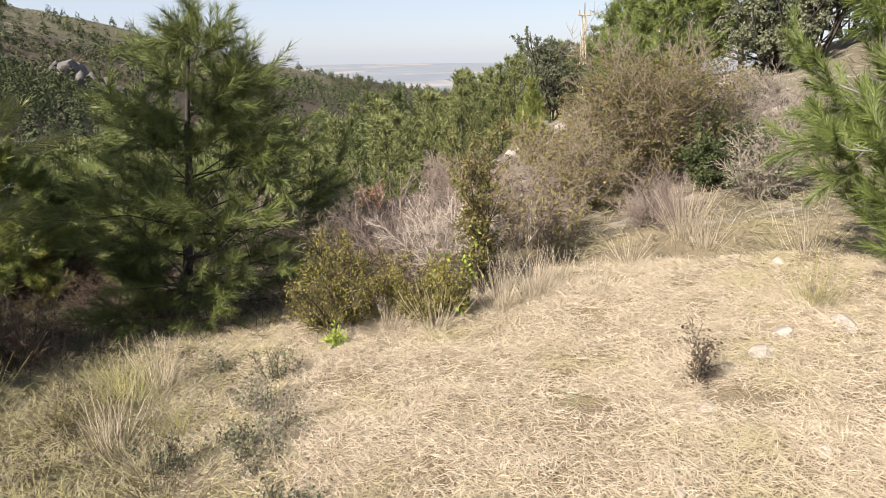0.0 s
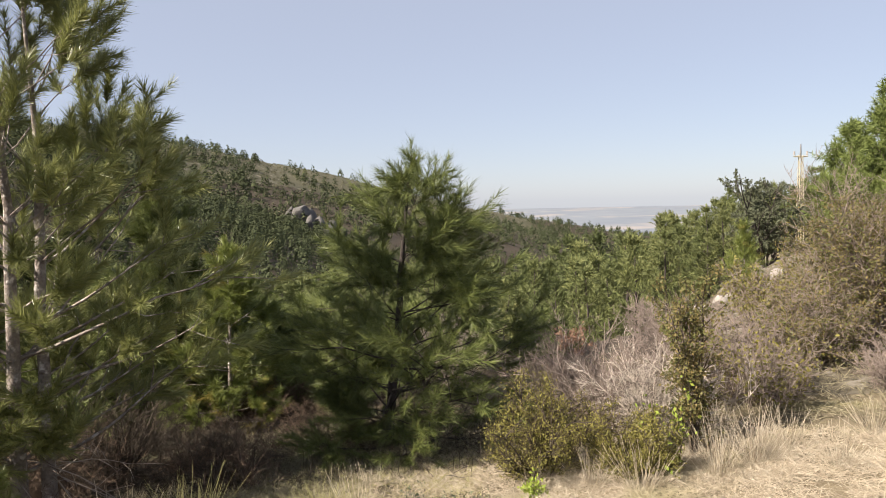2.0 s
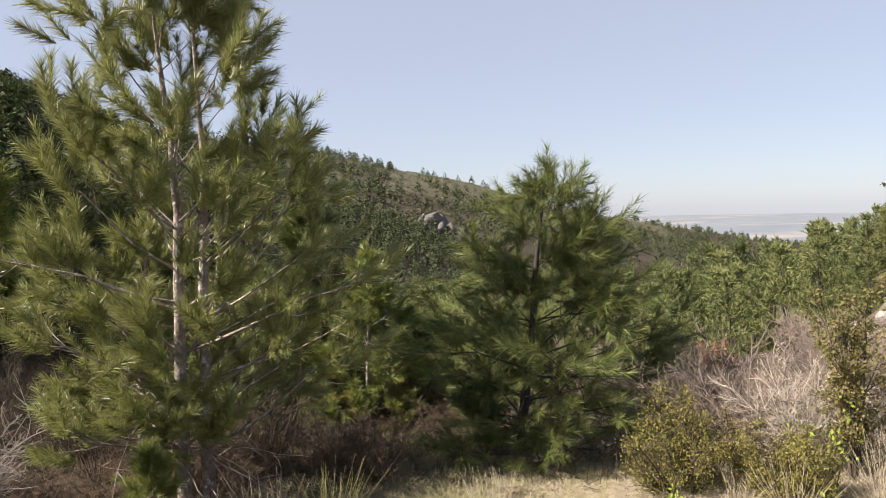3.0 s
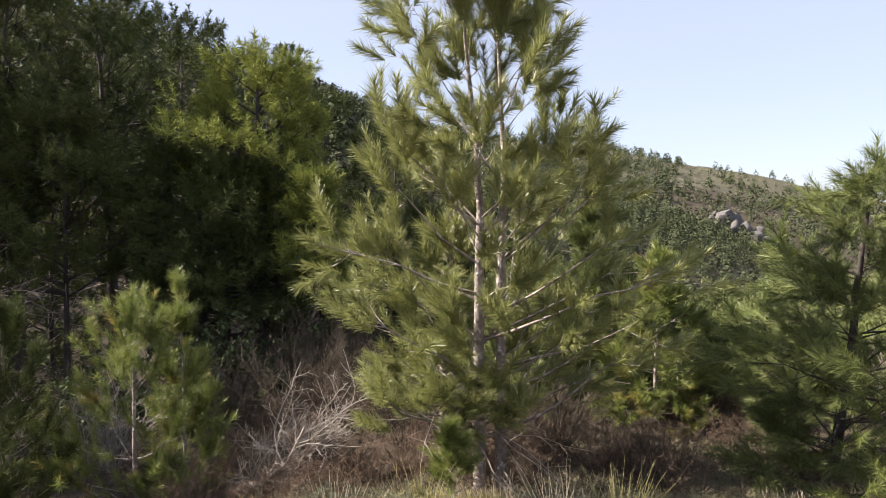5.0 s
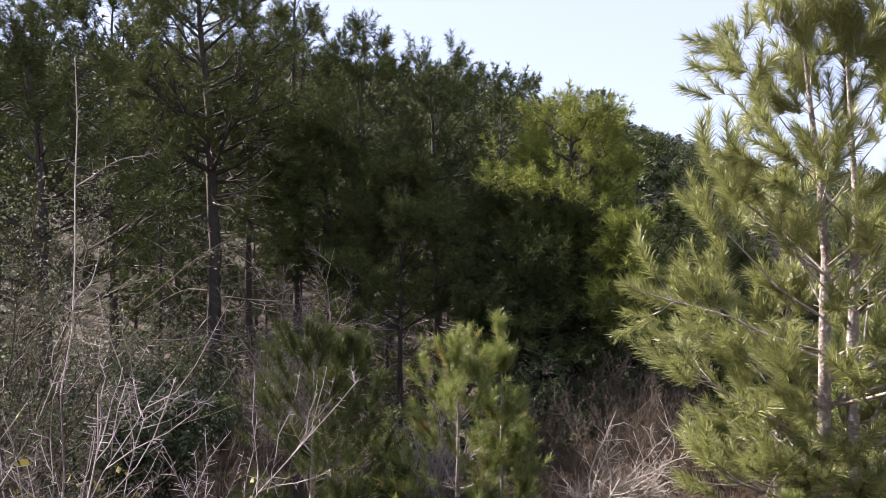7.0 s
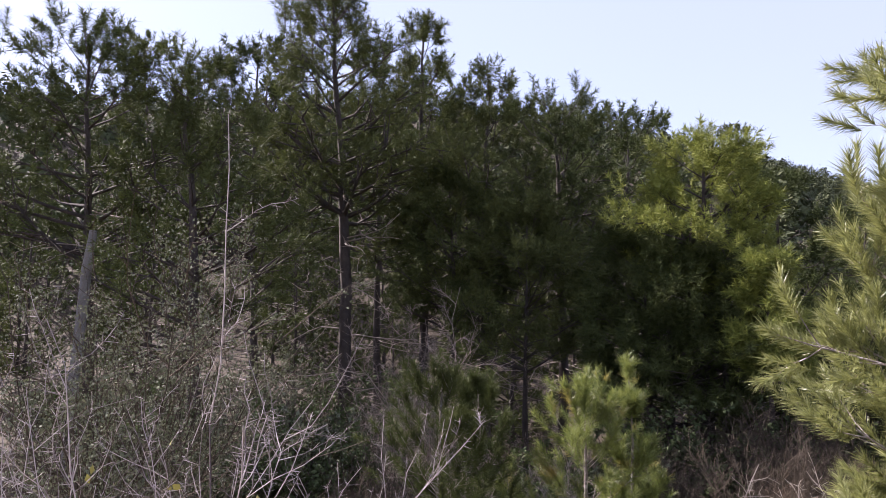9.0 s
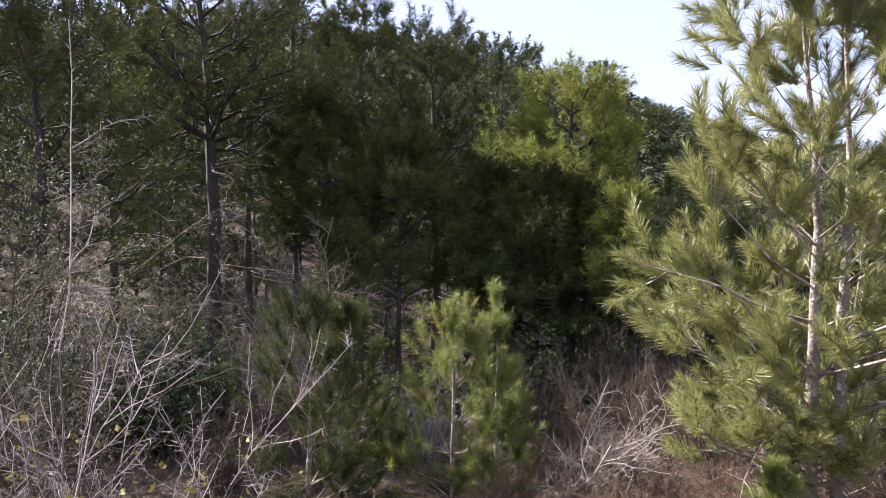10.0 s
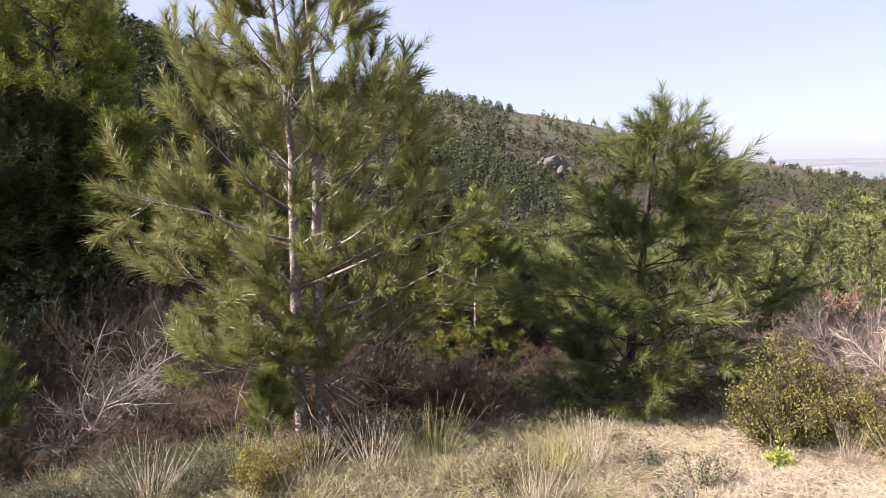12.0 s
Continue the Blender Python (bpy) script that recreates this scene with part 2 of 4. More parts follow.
def along(lines, s):
    """Points and ways at the fractions s (n x m) along lines n x k x 3."""
    k = lines.shape[1] - 1
    f = np.clip(s * k, 0, k - 1e-6)
    i = f.astype(int)
    rows = np.arange(len(lines))[:, None]
    a, b = lines[rows, i], lines[rows, i + 1]
    return a + (b - a) * (f - i)[..., None], unit(b - a)


def side_shoots(lines, length, count, rng, start=0.25, angle=50.0, ratio=0.4, fall=0.5, flat=0.0):
    """Start points, ways and lengths of the side branches of bent lines."""
    n = len(lines)
    s = np.sort(rng.uniform(start, 0.97, (n, count)), 1)
    p, d = along(lines, s)
    side = rng.normal(size=d.shape) * [1, 1, 1 - flat]
    side = unit(side - d * (side * d).sum(-1, keepdims=True))
    a = np.radians(angle * rng.uniform(0.7, 1.25, s.shape))[..., None]
    way = unit(d * np.cos(a) + side * np.sin(a))
    ln = np.asarray(length)[:, None] * ratio * (1 - fall * s) * rng.uniform(0.6, 1.3, s.shape)
    return p.reshape(-1, 3), way.reshape(-1, 3), ln.ravel()


def pieces(lines, r0, r1):
    """Bent lines cut into sticks."""
    k = lines.shape[1] - 1
    f = np.linspace(0, 1, k + 1)[None]
    rad = np.asarray(r0).reshape(-1, 1) * (1 - f) + np.asarray(r1).reshape(-1, 1) * f
    return lines[:, :-1].reshape(-1, 3), lines[:, 1:].reshape(-1, 3), rad[:, :-1].ravel(), rad[:, 1:].ravel()


def joined(some):
    return [np.concatenate(x) for x in zip(*some)]


# ---- ground ----
EYE_XY = (-0.2, -0.1)
RIDGE = np.array([(-112, -90, 33, 0.34), (-128, 30, 34.5, 0.31), (-176, 128, 27, 0.21), (-172, 215, 25.5, 0.2), (-146, 288, 15.5, 0.15), (-100, 360, -2, 0.12), (-30, 420, -17, 0.1)], float)


def lumps(x, y, size, seed):
    """Smooth unevenness, about -1 to 1."""
    out = 0
    for k in range(4):
        a, f = seed * 1.7 + k * 2.4, (1 + 0.55 * k) / size
        out = out + np.sin((x * np.cos(a) + y * np.sin(a)) * f * 2 + seed * 3 + k) * np.cos((y * np.cos(a) - x * np.sin(a)) * f * 1.7 + k * 1.3) / (1 + 0.4 * k)
    return out / 2


def step(x, a, b):
    t = np.clip((x - a) / (b - a), 0, 1)
    return t * t * (3 - 2 * t)


def ridge_near(x, y):
    """Distance to the ridge's line, its height, its slope and how far along it."""
    best, zr, kr, ur = np.full(np.shape(x), 1e9), np.zeros(np.shape(x)), np.zeros(np.shape(x)), np.zeros(np.shape(x))
    for i in range(len(RIDGE) - 1):
        a, b = RIDGE[i], RIDGE[i + 1]
        t = np.clip(((x - a[0]) * (b[0] - a[0]) + (y - a[1]) * (b[1] - a[1])) / ((b[:2] - a[:2]) ** 2).sum(), 0, 1)
        d = np.hypot(x - a[0] - t * (b[0] - a[0]), y - a[1] - t * (b[1] - a[1]))
        hit = d < best
        best = np.where(hit, d, best)
        zr, kr, ur = np.where(hit, a[2] + t * (b[2] - a[2]), zr), np.where(hit, a[3] + t * (b[3] - a[3]), kr), np.where(hit, i + t, ur)
    return best, zr, kr, ur


def gz(x, y):
    """Height of the ground."""
    x, y = np.asarray(x, float), np.asarray(y, float)
    r = np.hypot(x, y)
    z = 1.5 * np.tanh(x / 15) - 0.05 * np.clip(y, -30, 22) - 0.12 * np.clip(y - 22, 0, 330) - 0.035 * np.clip(y - 352, 0, 1500)
    z = z - 0.1 * np.exp(-(((x + 3.2) / 2.2) ** 2) - ((y - 6.6) / 2.4) ** 2)
    z = z - 0.28 * step(-x, 4.7, 6.0) * step(4.5 - y, 0, 2) - 0.9 * step(-x, 7.5, 13)
    u = 0.42 * -x + 0.91 * y
    z = z - 6.4 * step(u, 8, 34) * step(-x, -4.5, 3.5) * step(-u, -400, -150)
    z = z + 4.6 * np.exp(-((x - 22) ** 2 + (y - 16) ** 2) / 150)
    z = z + 1.6 * np.exp(-((x - 12) ** 2 + (y - 40) ** 2) / 260)
    d, zr, kr, _ = ridge_near(x, y)
    hill = zr - kr * d - 0.0006 * d**2 + 5.0 * np.exp(-((d / 45) ** 2)) - 5.0
    z = np.where(r < 600, np.logaddexp(z * 0.8, hill * 0.8) / 0.8, z)
    amp = 0.035 * step(r, 0.5, 3) + 0.09 * step(r, 8, 30) + 0.9 * step(r, 60, 200)
    z = z + (lumps(x, y, 1.1, 1) + 0.6 * lumps(x, y, 0.35, 8)) * amp * step(60 - r, 0, 40) + lumps(x, y, 22, 2) * 0.9 * step(r, 40, 150) * step(900 - r, 0, 300)
    far = step(r, 600, 1500)
    return z * (1 - far) + far * (-95 + 42 * step(r, 1400, 4800))


def spot(az, d, sink=0.0):
    """A place on the ground, by degrees to the left of +y and metres from where the camera stands."""
    x, y = EYE_XY[0] - d * math.sin(radians(az)), EYE_XY[1] + d * math.cos(radians(az))
    return x, y, float(gz(x, y)) - sink


rings = np.concatenate([[0.0005], 0.3 * 1.036 ** np.arange(275)])
rings = rings[rings < 4900]
turns = np.linspace(0, 2 * np.pi, 321)[:-1]
gx, gy = EYE_XY[0] + rings[:, None] * np.sin(turns), EYE_XY[1] + rings[:, None] * np.cos(turns)
gv = np.stack([gx, gy, gz(gx, gy)], -1).reshape(-1, 3)
ir, it = np.meshgrid(np.arange(len(rings) - 1), np.arange(320), indexing="ij")
nx = (it + 1) % 320
gf = np.stack([ir * 320 + it, ir * 320 + nx, (ir + 1) * 320 + nx, (ir + 1) * 320 + it], -1).reshape(-1, 4)[:, ::-1]
gm = mesh("ground", gv, gf, True)
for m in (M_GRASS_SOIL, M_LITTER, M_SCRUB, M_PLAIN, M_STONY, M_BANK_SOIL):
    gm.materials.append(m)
gc = gv[gf].mean(1)
gr = np.hypot(gc[:, 0], gc[:, 1])
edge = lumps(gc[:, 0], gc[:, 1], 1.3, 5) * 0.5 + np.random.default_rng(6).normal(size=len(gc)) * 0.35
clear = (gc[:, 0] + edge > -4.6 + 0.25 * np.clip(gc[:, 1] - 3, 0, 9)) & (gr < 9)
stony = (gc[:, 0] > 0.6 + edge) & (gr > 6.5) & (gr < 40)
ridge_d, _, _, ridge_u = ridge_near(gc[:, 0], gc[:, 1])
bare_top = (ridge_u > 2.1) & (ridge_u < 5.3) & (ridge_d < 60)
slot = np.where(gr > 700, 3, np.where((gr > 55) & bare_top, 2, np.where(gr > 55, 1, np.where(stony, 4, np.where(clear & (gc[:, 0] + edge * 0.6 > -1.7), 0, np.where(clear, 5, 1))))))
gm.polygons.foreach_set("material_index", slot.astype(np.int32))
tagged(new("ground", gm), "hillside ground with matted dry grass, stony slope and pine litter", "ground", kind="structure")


# ---- pines ----
def pine(name, place, label, h, spread, seed, group="", start=0.1, whorls=12, per=5, shape=1.0, rise=0.35, needle=0.14, width=0.0045, per_shoot=60,
         laterals=6, twigs=2, trunk_r=0.04, lean=(0.0, 0.0), m_needle=None, m_bark=None, dead=0, sides=10, shoot=0.16, top=0.3, limb_up=0.1, droop=0.0, flat=0.4, open_angle=42.0, split=False, top_tilt=1.1, tuft_up=0.4, brush=0, bare=0.3, thin_side=None, cap=0.95):
    """A pine: tapered trunk, limbs in whorls with side branches, and shoots set round with needles."""
    rng = np.random.default_rng(seed)
    t = thing(name, place, label, "pine tree", group)
    f = np.linspace(0, 1, 16)
    wig = np.cumsum(rng.normal(size=(16, 2)) * 0.006 * h, 0) * f[:, None]
    axis = np.stack([lean[0] * h * f + wig[:, 0], lean[1] * h * f + wig[:, 1], f * h - 0.15 * (1 - f)], 1)
    part("trunk", tube(axis, trunk_r * (1 - 0.86 * f ** 1.2) * (1 + 0.35 * (f < 0.05)), sides, 0.08, rng, "trunk"), m_bark or M_BARK, t)
    # limbs
    fr = np.repeat(start + (cap - start) * np.linspace(0, 1, whorls) ** 1.25, per) + rng.normal(size=whorls * per) * 0.012
    fr = np.clip(fr, 0.04, 0.975)
    n = len(fr)
    az = np.tile(np.arange(per) * 2 * np.pi / per, whorls) + np.repeat(rng.uniform(0, 6.3, whorls), per) + rng.normal(size=n) * 0.35
    p = np.stack([np.interp(fr, f, axis[:, k]) for k in range(3)], 1)
    hang = np.clip((fr - start) / (1 - start), 0, 1)
    out = spread * ((1 - hang) ** shape * 0.92 + 0.12) * rng.uniform(0.7, 1.15, n) * np.where(hang < 0.12, 0.8, 1)
    if thin_side is not None:
        out = np.where(np.cos(az - radians(thin_side)) > 0.72, out * 0.42, out)
    tilt = rise + (top_tilt - rise) * hang ** 1.6 + rng.normal(size=n) * 0.12 - droop * (1 - hang)
    d = np.stack([np.sin(az) * np.cos(tilt), np.cos(az) * np.cos(tilt), np.sin(tilt)], 1)
    lines = bend(p, d, out, 6 if split else 3, rng, 0.09, limb_up if split else limb_up * 2)
    thick = trunk_r * (0.3 if split else 0.4) * (1 - 0.75 * hang) * (0.6 + 0.4 * out / spread)
    sp, sd, sl = side_shoots(lines, out, laterals, rng, bare, 48, 0.45, 0.45, flat)
    sl = np.maximum(sl, shoot * 0.6)
    lat = bend(sp, sd, sl, 3 if split else 1, rng, 0.1, limb_up * 1.2 if split else limb_up * 2)
    lr = np.maximum(np.repeat(thick, laterals) * 0.38, 0.0025)
    ends = [(lines[:, -1], unit(lines[:, -1] - lines[:, -2])), (lat[:, -1], unit(lat[:, -1] - lat[:, -2]))]
    if twigs:
        tp, td, tl = side_shoots(lat, sl, twigs, rng, 0.3, 45, 0.55, 0.3, flat)
        tw = bend(tp, td, np.maximum(tl, shoot * 0.4), 2, rng, 0.1, limb_up * 1.5)
        tr = np.maximum(np.repeat(lr, twigs) * 0.5, 0.002)
        ends.append((tw[:, -1], unit(tw[:, -1] - tw[:, -2])))
    for i in range(n) if split else (slice(None),):
        one = slice(i, i + 1) if split else i
        two = slice(i * laterals, (i + 1) * laterals) if split else i
        three = slice(i * laterals * twigs, (i + 1) * laterals * twigs) if split else i
        wood = [pieces(lines[one], thick[one], thick[one] * 0.3)]
        if split or sides > 6:
            wood.append(pieces(lat[two], lr[two], lr[two] * 0.4))
        if twigs and split:
            wood.append(pieces(tw[three], tr[three], tr[three] * 0.5))
        limb = part("limb" if split else "branchwork", sticks(*joined(wood), 4 if sides > 8 else 3, "limb"), m_bark or M_BARK, t)
        if not split:
            tagged(limb, kind="stuff")
    if dead:
        dz = rng.uniform(0.06, start + 0.12, dead)
        da = rng.uniform(0, 6.3, dead)
        dp = np.stack([np.interp(dz, f, axis[:, k]) for k in range(3)], 1)
        dd = np.stack([np.sin(da), np.cos(da), rng.uniform(-0.35, 0.15, dead)], 1)
        dl = spread * rng.uniform(0.3, 0.8, dead)
        dlines = bend(dp, unit(dd), dl, 5, rng, 0.12, -0.02)
        tp, td, tl = side_shoots(dlines, dl, 5, rng, 0.25, 50, 0.35, 0.4)
        tt = bend(tp, td, tl, 2, rng, 0.15, 0)
        dr = np.full(dead, trunk_r * 0.11)
        for i in range(dead) if split else (slice(None),):
            one, two = (slice(i, i + 1), slice(i * 5, i * 5 + 5)) if split else (i, i)
            q = tt[two]
            bough = part("dead_branch" if split else "dead_branchwork", sticks(*joined([pieces(dlines[one], dr[one], dr[one] * 0.3), pieces(q, np.full(len(q), trunk_r * 0.05), np.full(len(q), trunk_r * 0.02))]), 3, "dead_branch"), M_TWIG_GREY, t, "bare grey dead branch")
            if not split:
                tagged(bough, kind="stuff")
    # leading shoot and needles
    la = np.arange(6) * 1.26 + rng.uniform(0, 6.3)
    lead = np.repeat(axis[-1:], 6, 0) - [0, 0, 1.0] * rng.uniform(0, 0.12, (6, 1)) * shoot / 0.16 * (la[:, None] > la[0])
    ends.append((lead, unit(np.stack([np.sin(la), np.cos(la), np.full(6, 0.9)], 1) * np.where(la[:, None] > la[0], 1, [0, 0, 1]))))
    if brush:
        bp, bd = along(lines, rng.uniform(0.4, 0.97, (n, brush)))
        ends.append((bp.reshape(-1, 3), bd.reshape(-1, 3)))
    full = np.clip(out / (0.5 * spread), 0.15, 1)
    for j, count in ((1, laterals), (2, laterals * twigs)) if twigs else ((1, laterals),):
        kept = rng.uniform(size=n * count) < np.repeat(full, count)
        ends[j] = (ends[j][0][kept], ends[j][1][kept])
    ep, ed = joined(ends)
    ed = unit(ed + [0, 0, tuft_up])
    es = shoot * rng.uniform(0.7, 1.4, len(ep))
    k = per_shoot
    u = rng.uniform(-1.0, 0.7, (len(ep), k)) if split else rng.uniform(-0.45, 1.0, (len(ep), k))
    q = ep[:, None] + ed[:, None] * (u * es[:, None])[..., None]
    dd = np.repeat(ed[:, None], k, 1)
    side = unit(np.cross(dd, rng.normal(size=dd.shape)))
    a = np.radians(rng.uniform(0.4, 1.2, u.shape) * open_angle * (1.15 - 0.5 * np.clip(u, 0, 1)))[..., None]
    nd = unit(dd * np.cos(a) + side * np.sin(a)).reshape(-1, 3)
    ln = needle * rng.uniform(0.7, 1.1, len(nd))
    tagged(part("crown", blades(q.reshape(-1, 3), nd, ln, width, rng, "crown", 0.06), m_needle or M_NEEDLE, t), kind="stuff")
    return t


# ---- shrubs ----
def shrub(name, place, label, category, h, spread, seed, stems=14, kids=6, grandkids=5, r=0.012, m_wood=None, leaf=0, leaf_size=0.03, m_leaf=None, up=0.05, wob=0.12,
          lean=(0, 0), group="", bare_tips=0.0, long=1.6, angle=45.0, tip_r=0.0014, splay=1.0, ratio=0.5):
    """A many-stemmed shrub with twigs and, where it has them, leaves."""
    rng = np.random.default_rng(seed)
    t = thing(name, place, label, category, group)
    a = rng.uniform(0, 6.3, stems)
    tilt = rng.uniform(0.05, 1.0, stems) ** 0.7 * splay
    d = unit(np.stack([np.sin(a) * tilt * spread / h + lean[0], np.cos(a) * tilt * spread / h + lean[1], np.ones(stems)], 1))
    p = np.stack([np.sin(a) * 0.06 * spread, np.cos(a) * 0.06 * spread, np.full(stems, -0.06)], 1)
    ln = np.hypot(h, spread * 0.7) * rng.uniform(0.55, 1.05, stems)
    main = bend(p, d, ln, 7, rng, wob, up)
    mr = r * rng.uniform(0.6, 1.1, stems)
    sp, sd, sl = side_shoots(main, ln, kids, rng, 0.15, angle, ratio, 0.55)
    br = bend(sp, sd, sl, 4, rng, wob * 1.2, up)
    rr = np.maximum(np.repeat(mr, kids) * 0.5, tip_r * 1.2)
    fine = br
    if grandkids:
        tp, td, tl = side_shoots(br, sl, grandkids, rng, 0.15, angle, 0.45, 0.4)
        fine = bend(tp, td, tl, 2, rng, wob * 1.3, up)
    far = math.hypot(place[0], place[1]) > 9.6
    for i in (slice(None),) if far else range(stems):
        one, two, three = (i, i, i) if far else (slice(i, i + 1), slice(i * kids, (i + 1) * kids), slice(i * kids * grandkids, (i + 1) * kids * grandkids))
        wood = [pieces(main[one], mr[one], mr[one] * 0.3), pieces(br[two], rr[two], np.maximum(rr[two] * 0.4, tip_r))]
        if grandkids:
            q = fine[three]
            wood.append(pieces(q, np.full(len(q), tip_r * 1.2), np.full(len(q), tip_r * 0.7)))
        stem = part("branchwork" if far else "stem", sticks(*joined(wood), 3, "stem"), m_wood or M_TWIG_GREY, t)
        if far:
            tagged(stem, kind="stuff")
    if leaf:
        pick = rng.integers(0, len(fine), leaf)
        q, _ = along(fine[pick], rng.uniform(0.1, 1.0, (leaf, 1)))
        q = q[:, 0] + rng.normal(size=(leaf, 3)) * 0.02
        if bare_tips:
            q = q[q[:, 2] < h * (1 - bare_tips * rng.uniform(0.3, 1.0, len(q)))]
        tagged(part("foliage", leaves(q, leaf_size, rng, "foliage", 0, long), m_leaf or M_LEAF_RUST, t), kind="stuff")
    return t


def tussock(place, label, h, n, seed, spread=0.5, m=None, width=0.004, group="grass tussocks"):
    """A clump of upright stems, each bent and thin."""
    rng = np.random.default_rng(seed)
    a = rng.uniform(0, 6.3, n)
    s = rng.uniform(0, 1, n) ** 0.8 * spread
    d = unit(np.stack([np.sin(a) * s, np.cos(a) * s, np.ones(n)], 1))
    p = np.stack([np.sin(a) * s * 0.25 * h, np.cos(a) * s * 0.25 * h, np.full(n, -0.03)], 1) + rng.normal(size=(n, 3)) * [0.02, 0.02, 0] * h * 2
    lines = bend(p, d, h * rng.uniform(0.4, 1.1, n), 4, rng, 0.09, -0.04)
    t = tagged(new("grass_tussock", sticks(*pieces(lines, np.full(n, width / 2), np.full(n, width / 5)), 3, "grass_tussock")), label, "grass tussock", group)
    t.data.materials.append(m or M_STRAW)
    t.matrix_basis = pose(*place)
    return t


def rock(place, label, size, seed, m=None, group="loose stones", name="rock"):
    """An angular stone, half sunk."""
    bm = bmesh.new()
    bmesh.ops.create_icosphere(bm, subdivisions=3, radius=1.0)
    rng = np.random.default_rng(seed)
    cuts = unit(rng.normal(size=(9, 3)))
    depth = rng.uniform(0.45, 0.85, 9)
    for v in bm.verts:
        c = np.array(v.co)
        for nrm, dep in zip(cuts, depth):
            over = c @ nrm - dep
            if over > 0:
                c = c - nrm * over * 0.85
        c = c * (1 + 0.06 * noise.noise(Vector(c * 3.0) + Vector((seed, 0, 0))))
        v.co = c * np.array(size)
    me = bpy.data.meshes.new(name)
    bm.to_mesh(me)
    bm.free()
    me.polygons.foreach_set("use_smooth", np.full(len(me.polygons), m is None))
    me.materials.append(m or M_ROCK)
    ob = tagged(new(name, me), label, "rock", group)
    ob.matrix_basis = pose(place[0], place[1], place[2] + size[2] * 0.25, 0, 0, seed * 47)
    return ob


# ---- young pines round the clearing ----
YOUNG = "young pines round the clearing"
near = dict(split=True, per_shoot=180, needle=0.125, width=0.0056, laterals=3, twigs=1, limb_up=0.06, open_angle=42, shoot=0.165, tuft_up=0.3)
pine("young_pine", spot(48.2, 5.4), "tall young pine with pale bare lower trunk, long needles", 3.75, 1.35, 11, YOUNG, thin_side=132, start=0.17, whorls=11, per=5, shape=0.36, top_tilt=0.95, trunk_r=0.054, rise=0.3, dead=7, bare=0.5, **{**near, "laterals": 4})
pine("young_pine", spot(46.4, 5.4), "slim young pine trunk standing beside a taller pine", 3.7, 1.25, 12, YOUNG, thin_side=132, start=0.2, whorls=7, per=5, shape=0.5, trunk_r=0.05, rise=0.3, dead=7, bare=0.5, **near)
pine("young_pine", spot(51.2, 5.95), "thin leaning young pine behind a pair of trunks", 2.5, 0.75, 13, YOUNG, start=0.25, whorls=5, per=5, trunk_r=0.036, lean=(0.03, 0.0), dead=6, bare=0.5, **near)
pine("young_pine", spot(21.8, 6.5), "broad bushy young pine with layered drooping boughs", 2.6, 1.72, 14, YOUNG, cap=0.84, thin_side=250, start=0.05, whorls=11, per=6, shape=0.92, trunk_r=0.046, lean=(0.085, 0.03), m_needle=M_NEEDLE_B, m_bark=M_BARK_DARK, rise=0.12,
     top_tilt=0.7, flat=0.75, bare=0.3, **{**near, "laterals": 7, "twigs": 1, "per_shoot": 140, "width": 0.0046, "limb_up": 0.035, "tuft_up": 0.08, "shoot": 0.19})
pine("young_pine", spot(34.0, 8.0), "small light green pine with yellowing lower branches", 1.95, 0.75, 15, YOUNG, cap=0.84, start=0.12, whorls=8, per=5, trunk_r=0.026, m_needle=M_NEEDLE_YOUNG, rise=0.15, **{**near, "needle": 0.11, "per_shoot": 180, "laterals": 4, "shoot": 0.15, "tuft_up": 0.15})
candle = dict(split=True, per_shoot=150, needle=0.11, width=0.0044, laterals=3, twigs=0, limb_up=0.12, shoot=0.12, open_angle=50, tuft_up=0.3, rise=0.3, brush=2, cap=0.8)
pine("young_pine", spot(74.6, 6.8), "small pine with yellow-brown inner needles", 1.78, 0.98, 16, YOUNG, start=0.06, whorls=6, per=5, trunk_r=0.026, shape=0.6, m_needle=M_NEEDLE_YOUNG, **candle)
pine("young_pine", spot(71.0, 6.8), "slim small pine with a single tall leader", 2.03, 0.5, 17, YOUNG, start=0.08, whorls=5, per=5, trunk_r=0.022, shape=0.9, m_needle=M_NEEDLE_YOUNG, **candle)
# Half shade on the next two comes from the darker needle colour.
pine("young_pine", spot(86.1, 6.6), "small pine coloured dark green for half shade", 1.83, 1.05, 18, YOUNG, start=0.06, whorls=6, per=5, trunk_r=0.028, shape=0.7, m_needle=M_NEEDLE_DARK, **candle)
pine("young_pine", spot(82.6, 6.9), "small pine coloured dark green for half shade", 1.82, 0.8, 19, YOUNG, start=0.06, whorls=5, per=5, trunk_r=0.026, shape=0.7, m_needle=M_NEEDLE_DARK, **candle)
pine("young_pine", spot(38.6, 8.9), "dense olive-green young pine behind the pair of trunks", 2.5, 0.75, 22, YOUNG, start=0.05, whorls=10, per=6, shape=0.5, trunk_r=0.034, m_needle=M_NEEDLE_B, m_bark=M_BARK_DARK, rise=0.2, bare=0.25, **{**near, "laterals": 5, "per_shoot": 110, "width": 0.006})
pine("young_pine", spot(50.3, 4.8), "knee-high pine sapling with bare stem and round tuft", 0.62, 0.17, 20, YOUNG, start=0.6, whorls=4, per=5, trunk_r=0.009, m_needle=M_NEEDLE_YOUNG, **{**near, "shoot": 0.07, "needle": 0.08, "width": 0.003, "laterals": 2, "twigs": 0})
